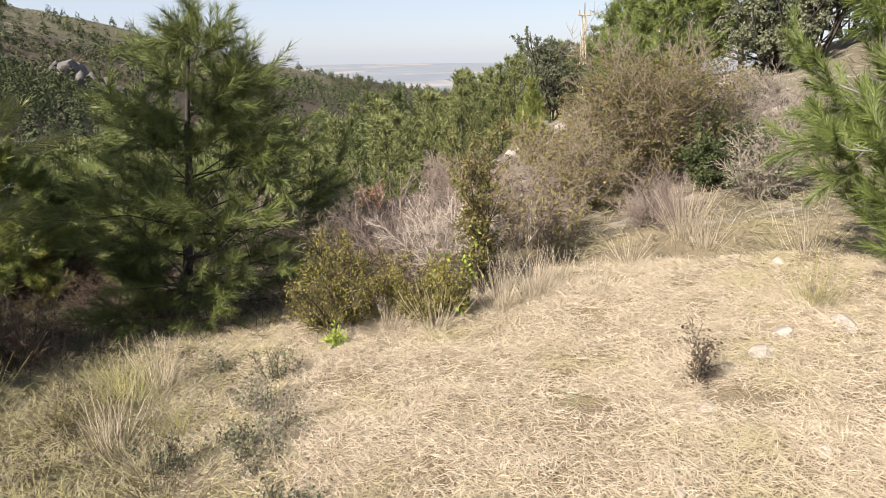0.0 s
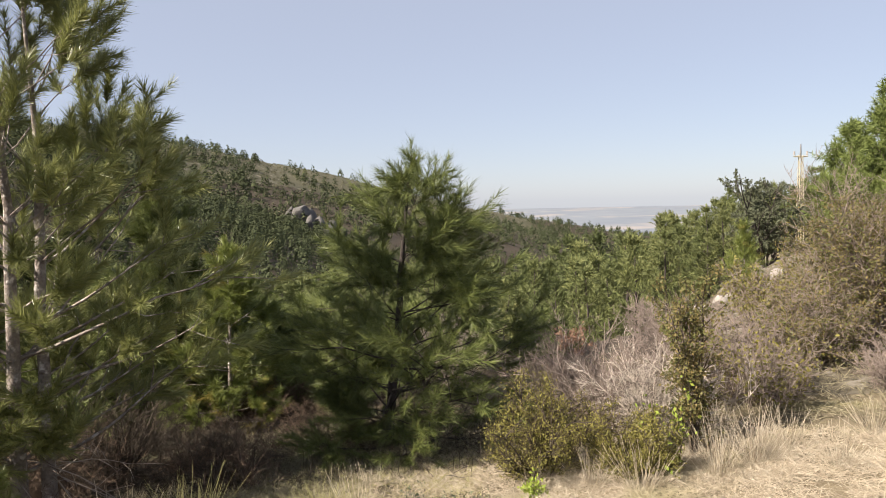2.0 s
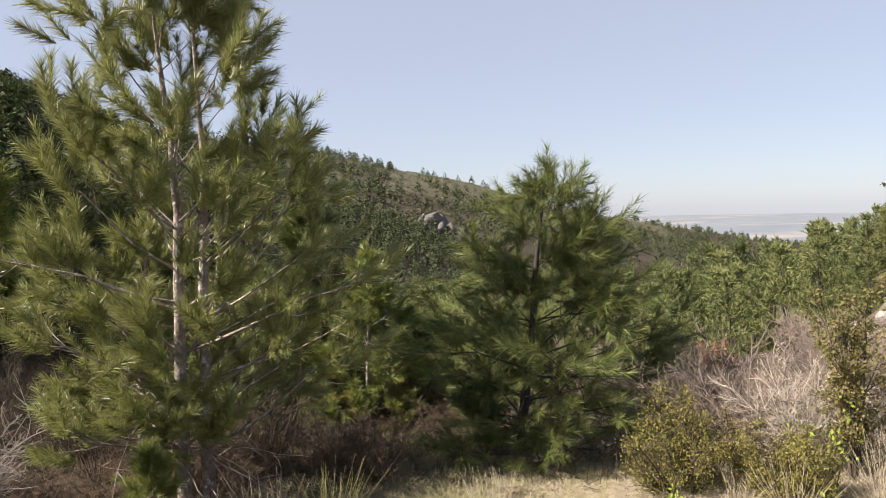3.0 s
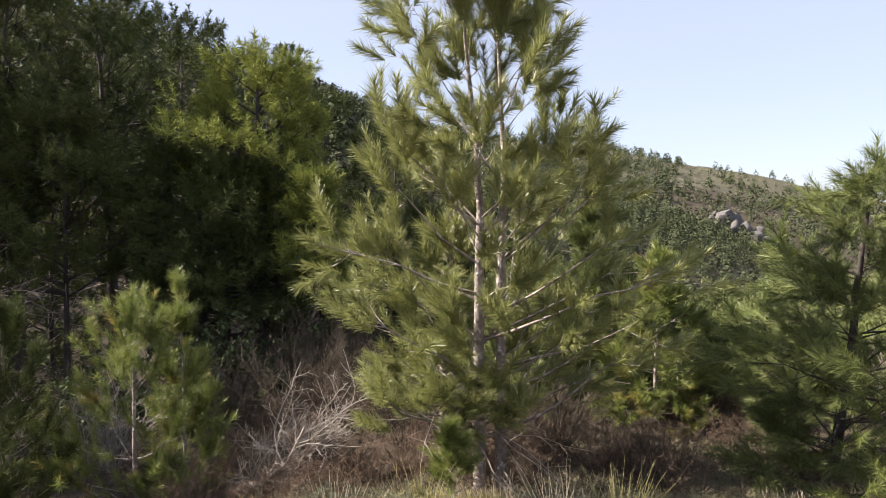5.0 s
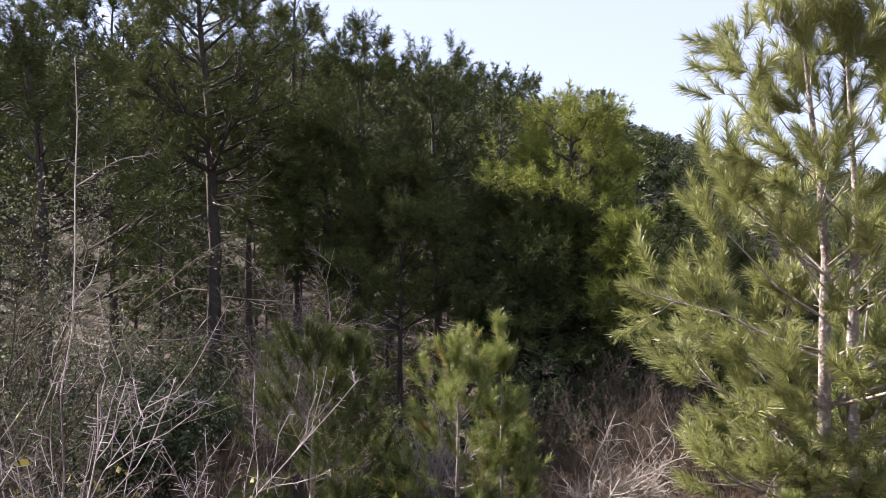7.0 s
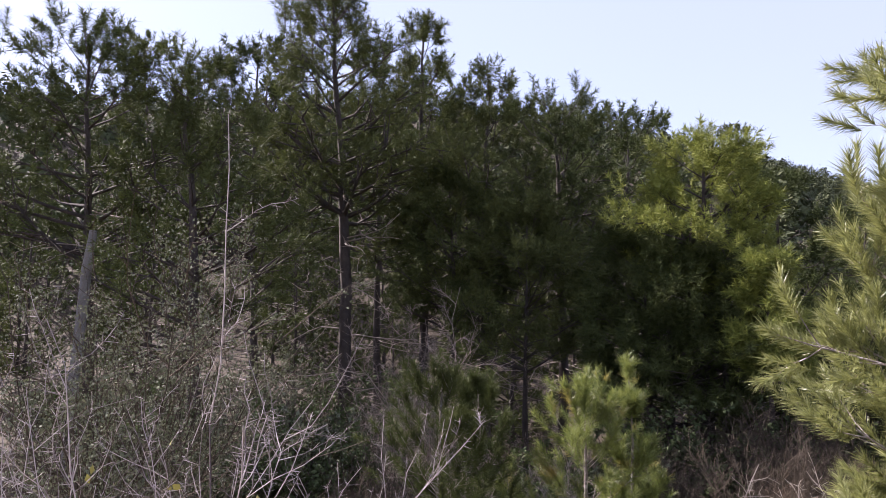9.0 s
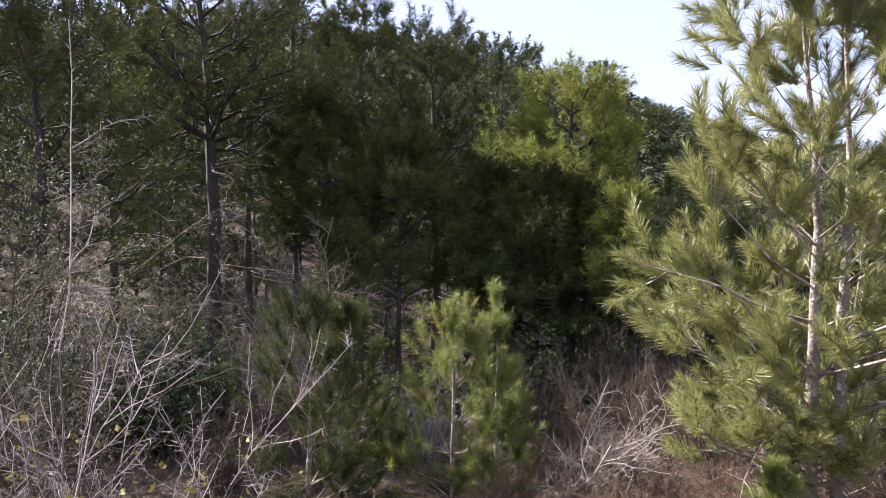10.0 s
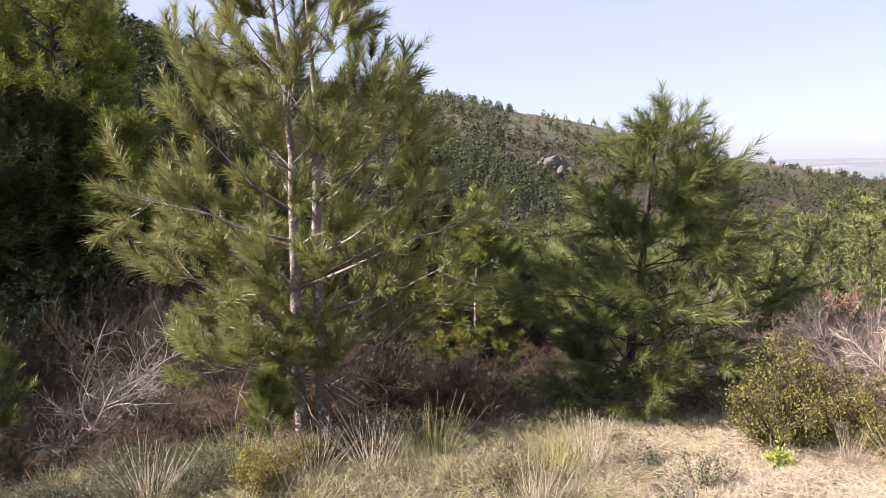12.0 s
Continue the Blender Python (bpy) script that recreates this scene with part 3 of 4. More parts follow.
pine("young_pine", spot(-36.5, 5.0), "young pine with long bright green needles", 3.7, 1.02, 21, YOUNG, start=0.06, whorls=13, per=6, shape=0.5, trunk_r=0.05, m_needle=M_NEEDLE_FRESH, m_bark=M_GREYPOLE, rise=0.15, **{**near, "laterals": 7, "width": 0.004, "per_shoot": 200})

# ---- the dark pine stand ----
STAND = "pines of the dark stand"


def stand_pine(az, d, top_el, spread, seed, start=0.4, trunk=0.14, label="tall dark pine with bare lower trunk and dead branches", **more):
    x, y, z = spot(az, d)
    h = 1.6 + d * math.tan(radians(top_el)) - z - 0.4
    spread *= 1.3
    if 15 < d < 25 and top_el > 12:
        start += 0.12
    if 10.5 < d < 19:
        more = {**dict(per_shoot=72, width=0.014, needle=0.17), **more}
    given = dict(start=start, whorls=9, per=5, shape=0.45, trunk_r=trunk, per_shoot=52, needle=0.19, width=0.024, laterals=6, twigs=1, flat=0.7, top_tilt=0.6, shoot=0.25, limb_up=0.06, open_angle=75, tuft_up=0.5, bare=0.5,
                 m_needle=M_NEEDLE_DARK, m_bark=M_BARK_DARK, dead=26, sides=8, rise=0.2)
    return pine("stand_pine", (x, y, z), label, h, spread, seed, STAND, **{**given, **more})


stand_pine(92.6, 16.0, 24.0, 1.75, 31, start=0.42, trunk=0.17, laterals=9, bare=0.22)
stand_pine(86.3, 18.0, 21.8, 1.3, 32, start=0.3)
stand_pine(75.4, 18.0, 15.6, 1.9, 33, start=0.4, trunk=0.15)
stand_pine(64.9, 15.0, 11.8, 1.3, 34, start=0.58, laterals=9, shape=0.35, trunk=0.17, m_needle=M_NEEDLE_GOLD, label="dark pine whose top is coloured bright yellow-green for sunlight")
# Two added dark pines stand in for that crown's shaded lower part.
stand_pine(67.6, 14.3, 4.5, 1.5, 57, start=0.35, trunk=0.1)
stand_pine(63.2, 14.0, 3.6, 1.3, 58, start=0.4, trunk=0.09)
stand_pine(60.6, 13.0, 3.9, 0.42, 52, start=0.6, whorls=5, trunk=0.06, m_needle=M_NEEDLE_GOLD, label="small pine with a top coloured yellow-green for sunlight")
stand_pine(104.0, 14.0, 18.3, 1.7, 35, start=0.35)
stand_pine(111.0, 15.5, 19.0, 1.7, 36, start=0.4)
stand_pine(81.6, 17.0, 18.0, 1.8, 37, start=0.28, laterals=8)
stand_pine(70.6, 22.0, 14.6, 2.2, 38, start=0.3)
stand_pine(59.5, 22.0, 9.0, 2.0, 39, start=0.25)
stand_pine(99.5, 21.0, 19.5, 2.2, 40, start=0.35)
stand_pine(90.0, 24.0, 19.0, 2.4, 41, start=0.35)
stand_pine(54.0, 26.0, 6.4, 2.2, 42, start=0.2)
stand_pine(78.5, 15.5, 8.0, 1.4, 44, start=0.45, trunk=0.07)
stand_pine(84.0, 16.5, 11.0, 1.4, 45, start=0.5, trunk=0.08)
stand_pine(69.0, 14.5, 6.0, 1.3, 46, start=0.5, trunk=0.07)
stand_pine(75.0, 30.0, 15.8, 2.6, 47, start=0.25)
stand_pine(84.0, 33.0, 18.0, 2.8, 48, start=0.25)
stand_pine(95.0, 34.0, 19.0, 2.8, 49, start=0.25)
stand_pine(107.0, 33.0, 19.5, 2.8, 50, start=0.25)
stand_pine(64.0, 32.0, 11.0, 2.6, 51, start=0.2)
for az, d, el, sp, seed in ((36.5, 9.6, -4.5, 1.0, 571), (40.5, 9.0, -4.0, 1.0, 572), (27.5, 10.2, -7.0, 1.1, 573), (24.5, 9.6, -7.5, 1.0, 574), (44.0, 9.6, -4.0, 1.0, 575)):
    stand_pine(az, d, el, sp, seed, start=0.05, trunk=0.05, dead=0, m_needle=M_NEEDLE_B, shape=0.8, width=0.011, per_shoot=80, needle=0.14, shoot=0.18, label="dark green pine on the slope below the clearing")
stand_pine(41.0, 17.0, -5.0, 1.8, 53, start=0.12)
stand_pine(47.5, 13.0, -2.5, 1.5, 54, start=0.1)
stand_pine(37.5, 13.0, -6.0, 1.4, 55, start=0.1)
stand_pine(54.5, 15.0, 0.0, 1.6, 56, start=0.12)

rs = random.Random(8)
placed = [(o.location.x, o.location.y) for o in scene.collection.objects if o.parent is None and o.name.startswith("stand_pine")]
back = [stand_pine(62 + 12 * k, 44, 13, 2.2, 400 + k, start=0.06, per_shoot=20, width=0.055, needle=0.26, laterals=5, whorls=10, dead=0, label="dark pine deep in the stand on rising ground") for k in range(4)]
# Pines beyond about 117 degrees are out of view, added to shade the stand.
for _ in range(2000):
    az, d = rs.uniform(50, 148), rs.uniform(20, 58)
    x, y, z = spot(az, d)
    if any((x - a) ** 2 + (y - b) ** 2 < 2.6 ** 2 for a, b in placed):
        continue
    placed.append((x, y))
    src = rs.choice(back)
    full_h = 44 * math.tan(radians(13)) + 1.8 - src.location.z
    crest = np.interp(az, [50, 55, 60, 66.5, 70, 74.6, 79, 85, 95, 105, 120], [5, 7.5, 9.8, 11.8, 13.6, 15.4, 16.2, 17.5, 18.5, 18.5, 17.5])
    k = min(rs.uniform(0.45, 0.72), (1.6 - z + d * math.tan(radians(crest))) / full_h)
    if k < 0.2:
        continue
    ob = copy_thing(src, pose(x, y, z))
    ob.matrix_basis = pose(x, y, z, 0, 0, rs.uniform(0, 360)) @ Matrix.Diagonal((k, k, k, 1))
    if len(placed) > 135:
        break

# ---- pines of the valley, one built and copied per kind ----
VALLEY = "pines of the valley"
rv = random.Random(4)
kinds = []
for k in range(5):
    kinds.append(pine("valley_pine", (0, 0, -200), "conical green pine on the valley side", 6.0, 1.5 + 0.2 * (k % 3), 60 + k, VALLEY, start=0.08, whorls=11, per=5, shape=0.85, trunk_r=0.09,
                      per_shoot=15, needle=0.22, width=0.042, laterals=5, twigs=1, shoot=0.26, open_angle=50, m_needle=M_NEEDLE_FAR, m_bark=M_BARK_DARK, sides=6, rise=0.1, limb_up=0.03))
taken, used = [], 0
for _ in range(7000):
    az, d = rv.uniform(-10, 60), rv.uniform(26, 88)
    x, y, z = spot(az, d)
    if az < -2 and d < 34 or az > 36 and d < 32 or any((x - a) ** 2 + (y - b) ** 2 < 1.7 ** 2 + (d / 45) ** 2 for a, b in taken):
        continue
    most = (1.6 - z + d * math.tan(radians(0.8 if az < -3 else -0.8 if az < 2 else -2.4 if az < 8 else -4.4 if az < 20 else -5.0))) / 6.3
    if most < 0.55:
        continue
    taken.append((x, y))
    m = pose(x, y, z - 0.1, rv.uniform(-3, 3), rv.uniform(-3, 3), rv.uniform(0, 360)) @ Matrix.Diagonal((*[min(most, 1.7) * rv.uniform(0.78, 1.0)] * 3, 1))
    src = kinds[used % 5]
    ob = src if used < 5 else copy_thing(src, m)
    ob.matrix_basis = m
    used += 1
    if used >= 200:
        break

for k in range(18):
    az, d = -3.0 - 0.68 * k + rv.uniform(-0.4, 0.4), rv.uniform(34, 52)
    x, y, z = spot(az, d)
    k2 = (1.6 - z + d * math.tan(radians(-0.6 + 0.24 * k + rv.uniform(-0.7, 0.4)))) / 6.3
    ob = copy_thing(kinds[k % 5], pose(x, y, z))
    ob.matrix_basis = pose(x, y, z - 0.1, 0, 0, rv.uniform(0, 360)) @ Matrix.Diagonal((k2, k2, k2, 1))
    ob["label"] = "green pine on the skyline beside a power pole"

for az, d, k2 in ((28.2, 262, 0.85), (37.2, 240, 0.8), (34.6, 262, 0.7)):
    x, y, z = spot(az, d)
    ob = copy_thing(kinds[2], pose(x, y, z))
    ob.matrix_basis = pose(x, y, z - 0.1, 0, 0, 40 * k2) @ Matrix.Diagonal((k2, k2, k2 * 0.8, 1))
    ob["label"] = "lone dark tree on the bare ridge"

# ---- woods and scrub of the far slopes ----
def woods(name, label, n, near, far, azs, seed, tris, keep, size, m, tall=1.5, piece=0.45):
    rng = np.random.default_rng(seed)
    r = near * (far / near) ** rng.uniform(0, 1, n * 6) if far / near < 3 else np.sqrt(rng.uniform(near**2, far**2, n * 6))
    az = np.radians(rng.uniform(azs[0], azs[1], n * 6))
    x, y = EYE_XY[0] - r * np.sin(az), EYE_XY[1] + r * np.cos(az)
    ok = keep(x, y, r, rng)
    x, y = x[ok][:n], y[ok][:n]
    z = gz(x, y)
    s = size * rng.uniform(0.55, 1.25, len(x))
    base = np.stack([x, y, z], 1)[:, None]
    v = unit(rng.normal(size=(len(x), tris, 3)))
    v[..., 2] = np.abs(v[..., 2])
    lift = v[..., 2:3] * tall
    knob = 0.82 + 0.18 * np.sin(v[..., :1] * 9 + s[:, None, None] * 40) * np.sin(v[..., 1:2] * 8 + s[:, None, None] * 23)
    body = np.concatenate([v[..., :2] * rng.uniform(0.85, 1.0, (len(x), tris, 1)), lift], -1) * knob * s[:, None, None]
    body[..., :2] *= 1 - 0.45 * v[..., 2:3]
    c = base + body
    nv = unit(v * [1, 1, 0.8] + rng.normal(size=c.shape) * 0.18)
    a = unit(np.cross(nv, rng.normal(size=c.shape)))
    b = np.cross(nv, a)
    q = (s[:, None, None] * rng.uniform(0.5, 1.0, (len(x), tris, 1)) * piece)
    verts = np.stack([c - a * q * 0.7 - b * q * 0.5, c + a * q * 0.7 - b * q * 0.5, c + b * q], 2)
    ob = tagged(new(name, mesh(name, verts.reshape(-1, 3), np.arange(verts.size // 3).reshape(-1, 3))), label, "woods", kind="stuff")
    ob.data.materials.append(m)
    return ob


def open_ridge(x, y):
    """True on the treeless upper slope."""
    d, zr, kr, u = ridge_near(x, y)
    az = np.degrees(np.arctan2(EYE_XY[0] - x, y - EYE_XY[1]))
    return (az < 32 + 2 * lumps(x, y, 15, 2)) & (u > 2.2) & (u < 5.2) & (d < 48 + 22 * lumps(x, y, 40, 7) + 14 * np.sin(u * 3))


def is_wood(x, y, r, rng):
    return ~open_ridge(x, y) | (rng.uniform(size=x.shape) < 0.1)


def is_scrub(x, y, r, rng):
    d, zr, kr, u = ridge_near(x, y)
    return (u > 2.0) & (u < 5.6) & (d < 85)


woods("hillside_woods", "dense pine woods on the near mountain slope", 1700, 44, 150, (4, 62), 71, 200, is_wood, 1.5, M_FOREST, 2.4, 0.13)
woods("hillside_woods", "dense pine woods above the dark stand", 900, 55, 150, (58, 120), 74, 110, is_wood, 2.1, M_FOREST, 1.8, 0.22)
woods("hillside_woods", "dense pine woods on the far mountain slope", 6800, 140, 460, (-8, 75), 72, 54, is_wood, 1.8, M_FOREST, 2.0, 0.24)
woods("hillside_scrub", "low grey-green scrub on the bare ridge", 9000, 130, 480, (-5, 60), 73, 14, is_scrub, 0.65, M_SCRUB_LEAF, 0.7, 0.5)
for k, (az, d, w) in enumerate(((28.6, 165, 1.3), (28.0, 158, 0.9), (27.2, 160, 1.1), (26.6, 154, 0.9), (25.6, 156, 0.8), (29.4, 166, 1.0), (26.9, 148, 0.8), (27.8, 166, 1.2), (26.2, 160, 0.9))):
    x, y, z = spot(az, d)
    rock((x, y, z + w * 0.9), "grey limestone crag on the wooded slope", (w * 2.0, w * 1.5, w * 2.6), 200 + k, M_ROCK_DARK, "crags of the slope", "crag")

# ---- the right-hand slope ----
SHRUBS = "shrubs of the stony slope"
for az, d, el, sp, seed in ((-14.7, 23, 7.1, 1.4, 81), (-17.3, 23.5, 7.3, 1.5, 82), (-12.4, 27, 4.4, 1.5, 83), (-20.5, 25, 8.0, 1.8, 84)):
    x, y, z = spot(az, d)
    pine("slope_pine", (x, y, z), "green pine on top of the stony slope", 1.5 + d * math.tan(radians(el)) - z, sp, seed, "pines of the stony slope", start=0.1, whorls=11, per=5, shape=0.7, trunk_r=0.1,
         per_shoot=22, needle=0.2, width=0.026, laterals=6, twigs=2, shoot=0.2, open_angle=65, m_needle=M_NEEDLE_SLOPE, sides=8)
for az, d, h, sp, seed in ((-7.0, 27, 3.3, 1.0, 91), (-25.0, 20, 4.4, 1.9, 92), (-29.5, 19, 4.6, 1.9, 93), (-34.5, 20, 4.8, 2.0, 94), (-27.0, 24, 5.2, 2.2, 95), (-22.8, 19, 2.2, 1.2, 96), (-32.0, 24, 5.4, 2.2, 97), (-37.5, 22, 5.2, 2.2, 98)):
    shrub("holm_oak", spot(az, d), "rounded grey-green holm oak with short trunk", "tree", h, sp, seed, stems=12, kids=9, grandkids=6, r=0.05, m_wood=M_BARK_DARK, leaf=22000, leaf_size=0.045, m_leaf=M_OAK, splay=1.25, group="holm oaks", tip_r=0.004)
shrub("bramble_thicket", spot(-14.2, 8.8), "big rust-green bramble thicket with bare arching tips", "shrub", 1.7, 1.0, 101, stems=60, kids=12, grandkids=7, r=0.008, m_wood=M_TWIG_PINK, leaf=46000, leaf_size=0.017, m_leaf=M_LEAF_RUST, group=SHRUBS, bare_tips=0.15, tip_r=0.0022, splay=1.0)
shrub("bramble_thicket", spot(-10.0, 8.0), "low reddish brown bramble thicket", "shrub", 0.7, 0.95, 102, stems=60, kids=10, grandkids=6, r=0.007, m_wood=M_TWIG_PINK, leaf=14000, leaf_size=0.016, m_leaf=M_LEAF_RUST, group=SHRUBS, tip_r=0.0022, splay=1.3)
shrub("bramble_thicket", spot(-17.2, 9.2), "rust-brown bramble thicket with sparse leaves", "shrub", 1.1, 0.9, 116, stems=50, kids=10, grandkids=6, r=0.007, m_wood=M_TWIG_PINK, leaf=14000, leaf_size=0.016, m_leaf=M_LEAF_RUST, group=SHRUBS, tip_r=0.0022, splay=1.3)
shrub("bare_shrub", spot(-6.0, 6.4), "reddish brown leafless shrub in a thicket", "shrub", 0.6, 0.75, 117, stems=44, kids=10, grandkids=7, r=0.007, m_wood=M_TWIG_PINK, leaf=2500, leaf_size=0.02, m_leaf=M_LEAF_OLIVE, group=SHRUBS, tip_r=0.002, splay=1.3)
shrub("bare_shrub", spot(0.2, 5.5), "pale grey-pink leafless shrub with fine twigs", "shrub", 0.72, 0.6, 118, stems=44, kids=10, grandkids=7, r=0.007, m_wood=M_TWIG_PALE, group=SHRUBS, tip_r=0.0016, splay=1.3)
shrub("bare_shrub", spot(-1.0, 9.5), "pinkish leafless shrub below pale rocks", "shrub", 0.5, 1.0, 119, stems=50, kids=10, grandkids=7, r=0.007, m_wood=M_TWIG_PINK, group=SHRUBS, tip_r=0.0026, splay=1.3)
shrub("bare_shrub", spot(-7.0, 11.5), "brown leafless shrub below pale rocks", "shrub", 0.6, 1.1, 120, stems=50, kids=10, grandkids=7, r=0.007, m_wood=M_TWIG_PINK, leaf=5000, leaf_size=0.03, m_leaf=M_LEAF_OLIVE, group=SHRUBS, tip_r=0.003, splay=1.3)
shrub("juniper_shrub", spot(-19.3, 8.2), "rounded dark green juniper", "shrub", 0.75, 0.5, 103, stems=24, kids=8, grandkids=5, r=0.008, m_wood=M_TWIG_BROWN, leaf=9000, leaf_size=0.02, m_leaf=M_LEAF_DARK, group=SHRUBS, tip_r=0.002)
shrub("bare_shrub", spot(4.0, 5.9), "pinkish grey leafless shrub on dry grass", "shrub", 0.85, 0.85, 104, splay=1.3, stems=60, kids=10, grandkids=6, r=0.008, m_wood=M_TWIG_PINK, group=SHRUBS, tip_r=0.0014)
shrub("bare_shrub", spot(-2.5, 7.0), "reddish leafless shrub behind paler bushes", "shrub", 0.68, 0.85, 105, splay=1.3, stems=50, kids=9, grandkids=6, r=0.008, m_wood=M_TWIG_PINK, group=SHRUBS, tip_r=0.0018)
shrub("bare_shrub", spot(-15.5, 6.9), "grey-brown leafless shrub at a tussock", "shrub", 0.45, 0.5, 106, splay=1.3, stems=50, kids=9, grandkids=6, r=0.007, m_wood=M_TWIG_PINK, group=SHRUBS, tip_r=0.0016)
shrub("bare_shrub", spot(8.0, 7.6), "pinkish grey leafless shrub on dry grass", "shrub", 0.55, 0.8, 107, stems=34, kids=9, grandkids=6, r=0.008, m_wood=M_TWIG_PINK, group=SHRUBS, tip_r=0.0022, splay=1.3)
shrub("bare_shrub", spot(-24.5, 9.5), "grey leafless shrub on stony ground", "shrub", 0.9, 0.8, 108, stems=30, kids=9, grandkids=6, r=0.008, group=SHRUBS, tip_r=0.002)
shrub("bare_shrub", spot(-21.5, 10.0), "grey leafless shrub on stony ground", "shrub", 0.85, 0.6, 109, stems=30, kids=9, grandkids=6, r=0.008, group=SHRUBS, tip_r=0.002)
shrub("leafy_shrub", spot(-2.2, 5.15), "slender dark brown-green shrub with reddish leaves", "shrub", 1.3, 0.14, 110, ratio=0.24, wob=0.06, stems=10, kids=10, grandkids=4, r=0.009, m_wood=M_TWIG_BROWN, leaf=7000, leaf_size=0.014, m_leaf=M_LEAF_RUST, group=SHRUBS)
shrub("juniper_shrub", spot(9.6, 4.9), "straggly yellow-green juniper with bare wood", "shrub", 0.66, 0.55, 111, stems=22, kids=10, grandkids=8, r=0.01, m_wood=M_TWIG_BROWN, leaf=15000, leaf_size=0.0095, m_leaf=M_LEAF_OLIVE, group=SHRUBS, splay=1.3, tip_r=0.002)
shrub("juniper_shrub", spot(2.6, 4.75), "low olive-brown juniper at the thicket's foot", "shrub", 0.42, 0.4, 125, stems=18, kids=8, grandkids=6, r=0.008, m_wood=M_TWIG_BROWN, leaf=13000, leaf_size=0.0095, m_leaf=M_LEAF_OLIVE, group=SHRUBS, splay=1.3)
shrub("leafy_sprout", spot(9.9, 4.45), "small lime-green leafy sprout in dry grass", "plant", 0.2, 0.1, 112, stems=6, kids=4, grandkids=0, r=0.004, m_wood=M_TWIG_BROWN, leaf=200, leaf_size=0.022, m_leaf=M_LEAF_LIME, group="leafy sprouts")
shrub("leafy_sprout", spot(-0.6, 4.75), "lime-green leafy sprout climbing at a bush", "plant", 0.62, 0.12, 113, stems=6, kids=5, grandkids=0, r=0.004, m_wood=M_TWIG_BROWN, leaf=130, leaf_size=0.02, m_leaf=M_LEAF_LIME, group="leafy sprouts")
shrub("red_shrub", spot(7.0, 10.0), "small shrub with reddish leaves", "shrub", 0.38, 0.3, 114, stems=16, kids=6, grandkids=4, r=0.007, leaf=1100, leaf_size=0.03, m_leaf=M_LEAF_RED, group=SHRUBS)
pine("young_pine", spot(-5.6, 20.0), "small bright green pine beside pale rocks", 1.5, 0.55, 115, YOUNG, start=0.08, whorls=7, per=5, trunk_r=0.03, per_shoot=20, needle=0.16, width=0.015, laterals=4, twigs=1, m_needle=M_NEEDLE_YOUNG, sides=6)
for az, d, s, seed in ((-3.9, 18, (0.24, 0.22, 0.17), 1), (-4.8, 18.3, (0.22, 0.2, 0.16), 2), (-2.6, 17.5, (0.25, 0.2, 0.16), 3), (-8.0, 19, (0.25, 0.2, 0.2), 4), (-18.5, 17, (0.4, 0.35, 0.3), 5), (-19.8, 18, (0.3, 0.3, 0.25), 6), (-23.5, 13, (0.2, 0.2, 0.12), 7)):
    rock(spot(az, d), "pale limestone block on the stony slope", s, seed, group="limestone blocks", name="limestone_block")
for az, d, s, seed in ((-25.6, 4.1, (0.075, 0.06, 0.06), 11), (-24.6, 3.85, (0.085, 0.07, 0.04), 12), (-29.6, 4.3, (0.14, 0.08, 0.05), 13), (-24.8, 5.4, (0.075, 0.06, 0.06), 14), (-29.7, 2.9, (0.05, 0.045, 0.03), 15), (-21.1, 3.2, (0.05, 0.04, 0.025), 16), (-19.7, 2.5, (0.06, 0.04, 0.02), 17)):
    rock(spot(az, d), "pale stone lying in dry grass", s, seed)


def lattice_pole(place, h):
    """A lattice mast: four corner posts, zigzag bracing, a crossarm with insulators and a top rod."""
    t = thing("lattice_pole", place, "cream painted steel lattice power pole with crossarm", "power pole", turn=20)
    w = lambda z: 0.12 - 0.06 * z / h
    for k in range(4):
        sx, sy = ((-1, -1), (1, -1), (1, 1), (-1, 1))[k]
        p = np.array([[sx * w(0), sy * w(0), -0.3], [sx * w(h), sy * w(h), h]])
        part("post", sticks(p[:1], p[1:], np.array([0.022]), np.array([0.018]), 4, "post"), M_POLE, t)
    zs = np.linspace(0, h, 19)
    for k in range(4):
        (ax, ay), (bx, by) = (((-1, -1), (1, -1)), ((1, -1), (1, 1)), ((1, 1), (-1, 1)), ((-1, 1), (-1, -1)))[k]
        a = np.array([(ax * w(z), ay * w(z), z) if i % 2 == 0 else (bx * w(z), by * w(z), z) for i, z in enumerate(zs)])
        part("brace", tube(a, np.full(19, 0.011), 4, 0, None, "brace"), M_POLE, t)
    arm = part("crossarm", sticks(np.array([[-0.3, 0, h - 0.05]]), np.array([[0.3, 0, h - 0.05]]), np.array([0.03]), np.array([0.03]), 4, "crossarm"), M_POLE, t)
    part("top_rod", sticks(np.array([[0, 0, h]]), np.array([[0, 0, h + 0.45]]), np.array([0.03]), np.array([0.02]), 6, "top_rod"), M_GREYPOLE, t)
    for x in (-0.27, 0.27):
        part("insulator", sticks(np.array([[x, 0, h]]), np.array([[x, 0, h + 0.16]]), np.array([0.04]), np.array([0.03]), 6, "insulator"), M_ROCK, arm)
    return t


px, py, pz = spot(-9.2, 33)
lattice_pole((px, py, pz), 3.2 - pz)

# ---- left bank and stand: shrubs and dead wood ----
BANK = "shrubs of the left bank"


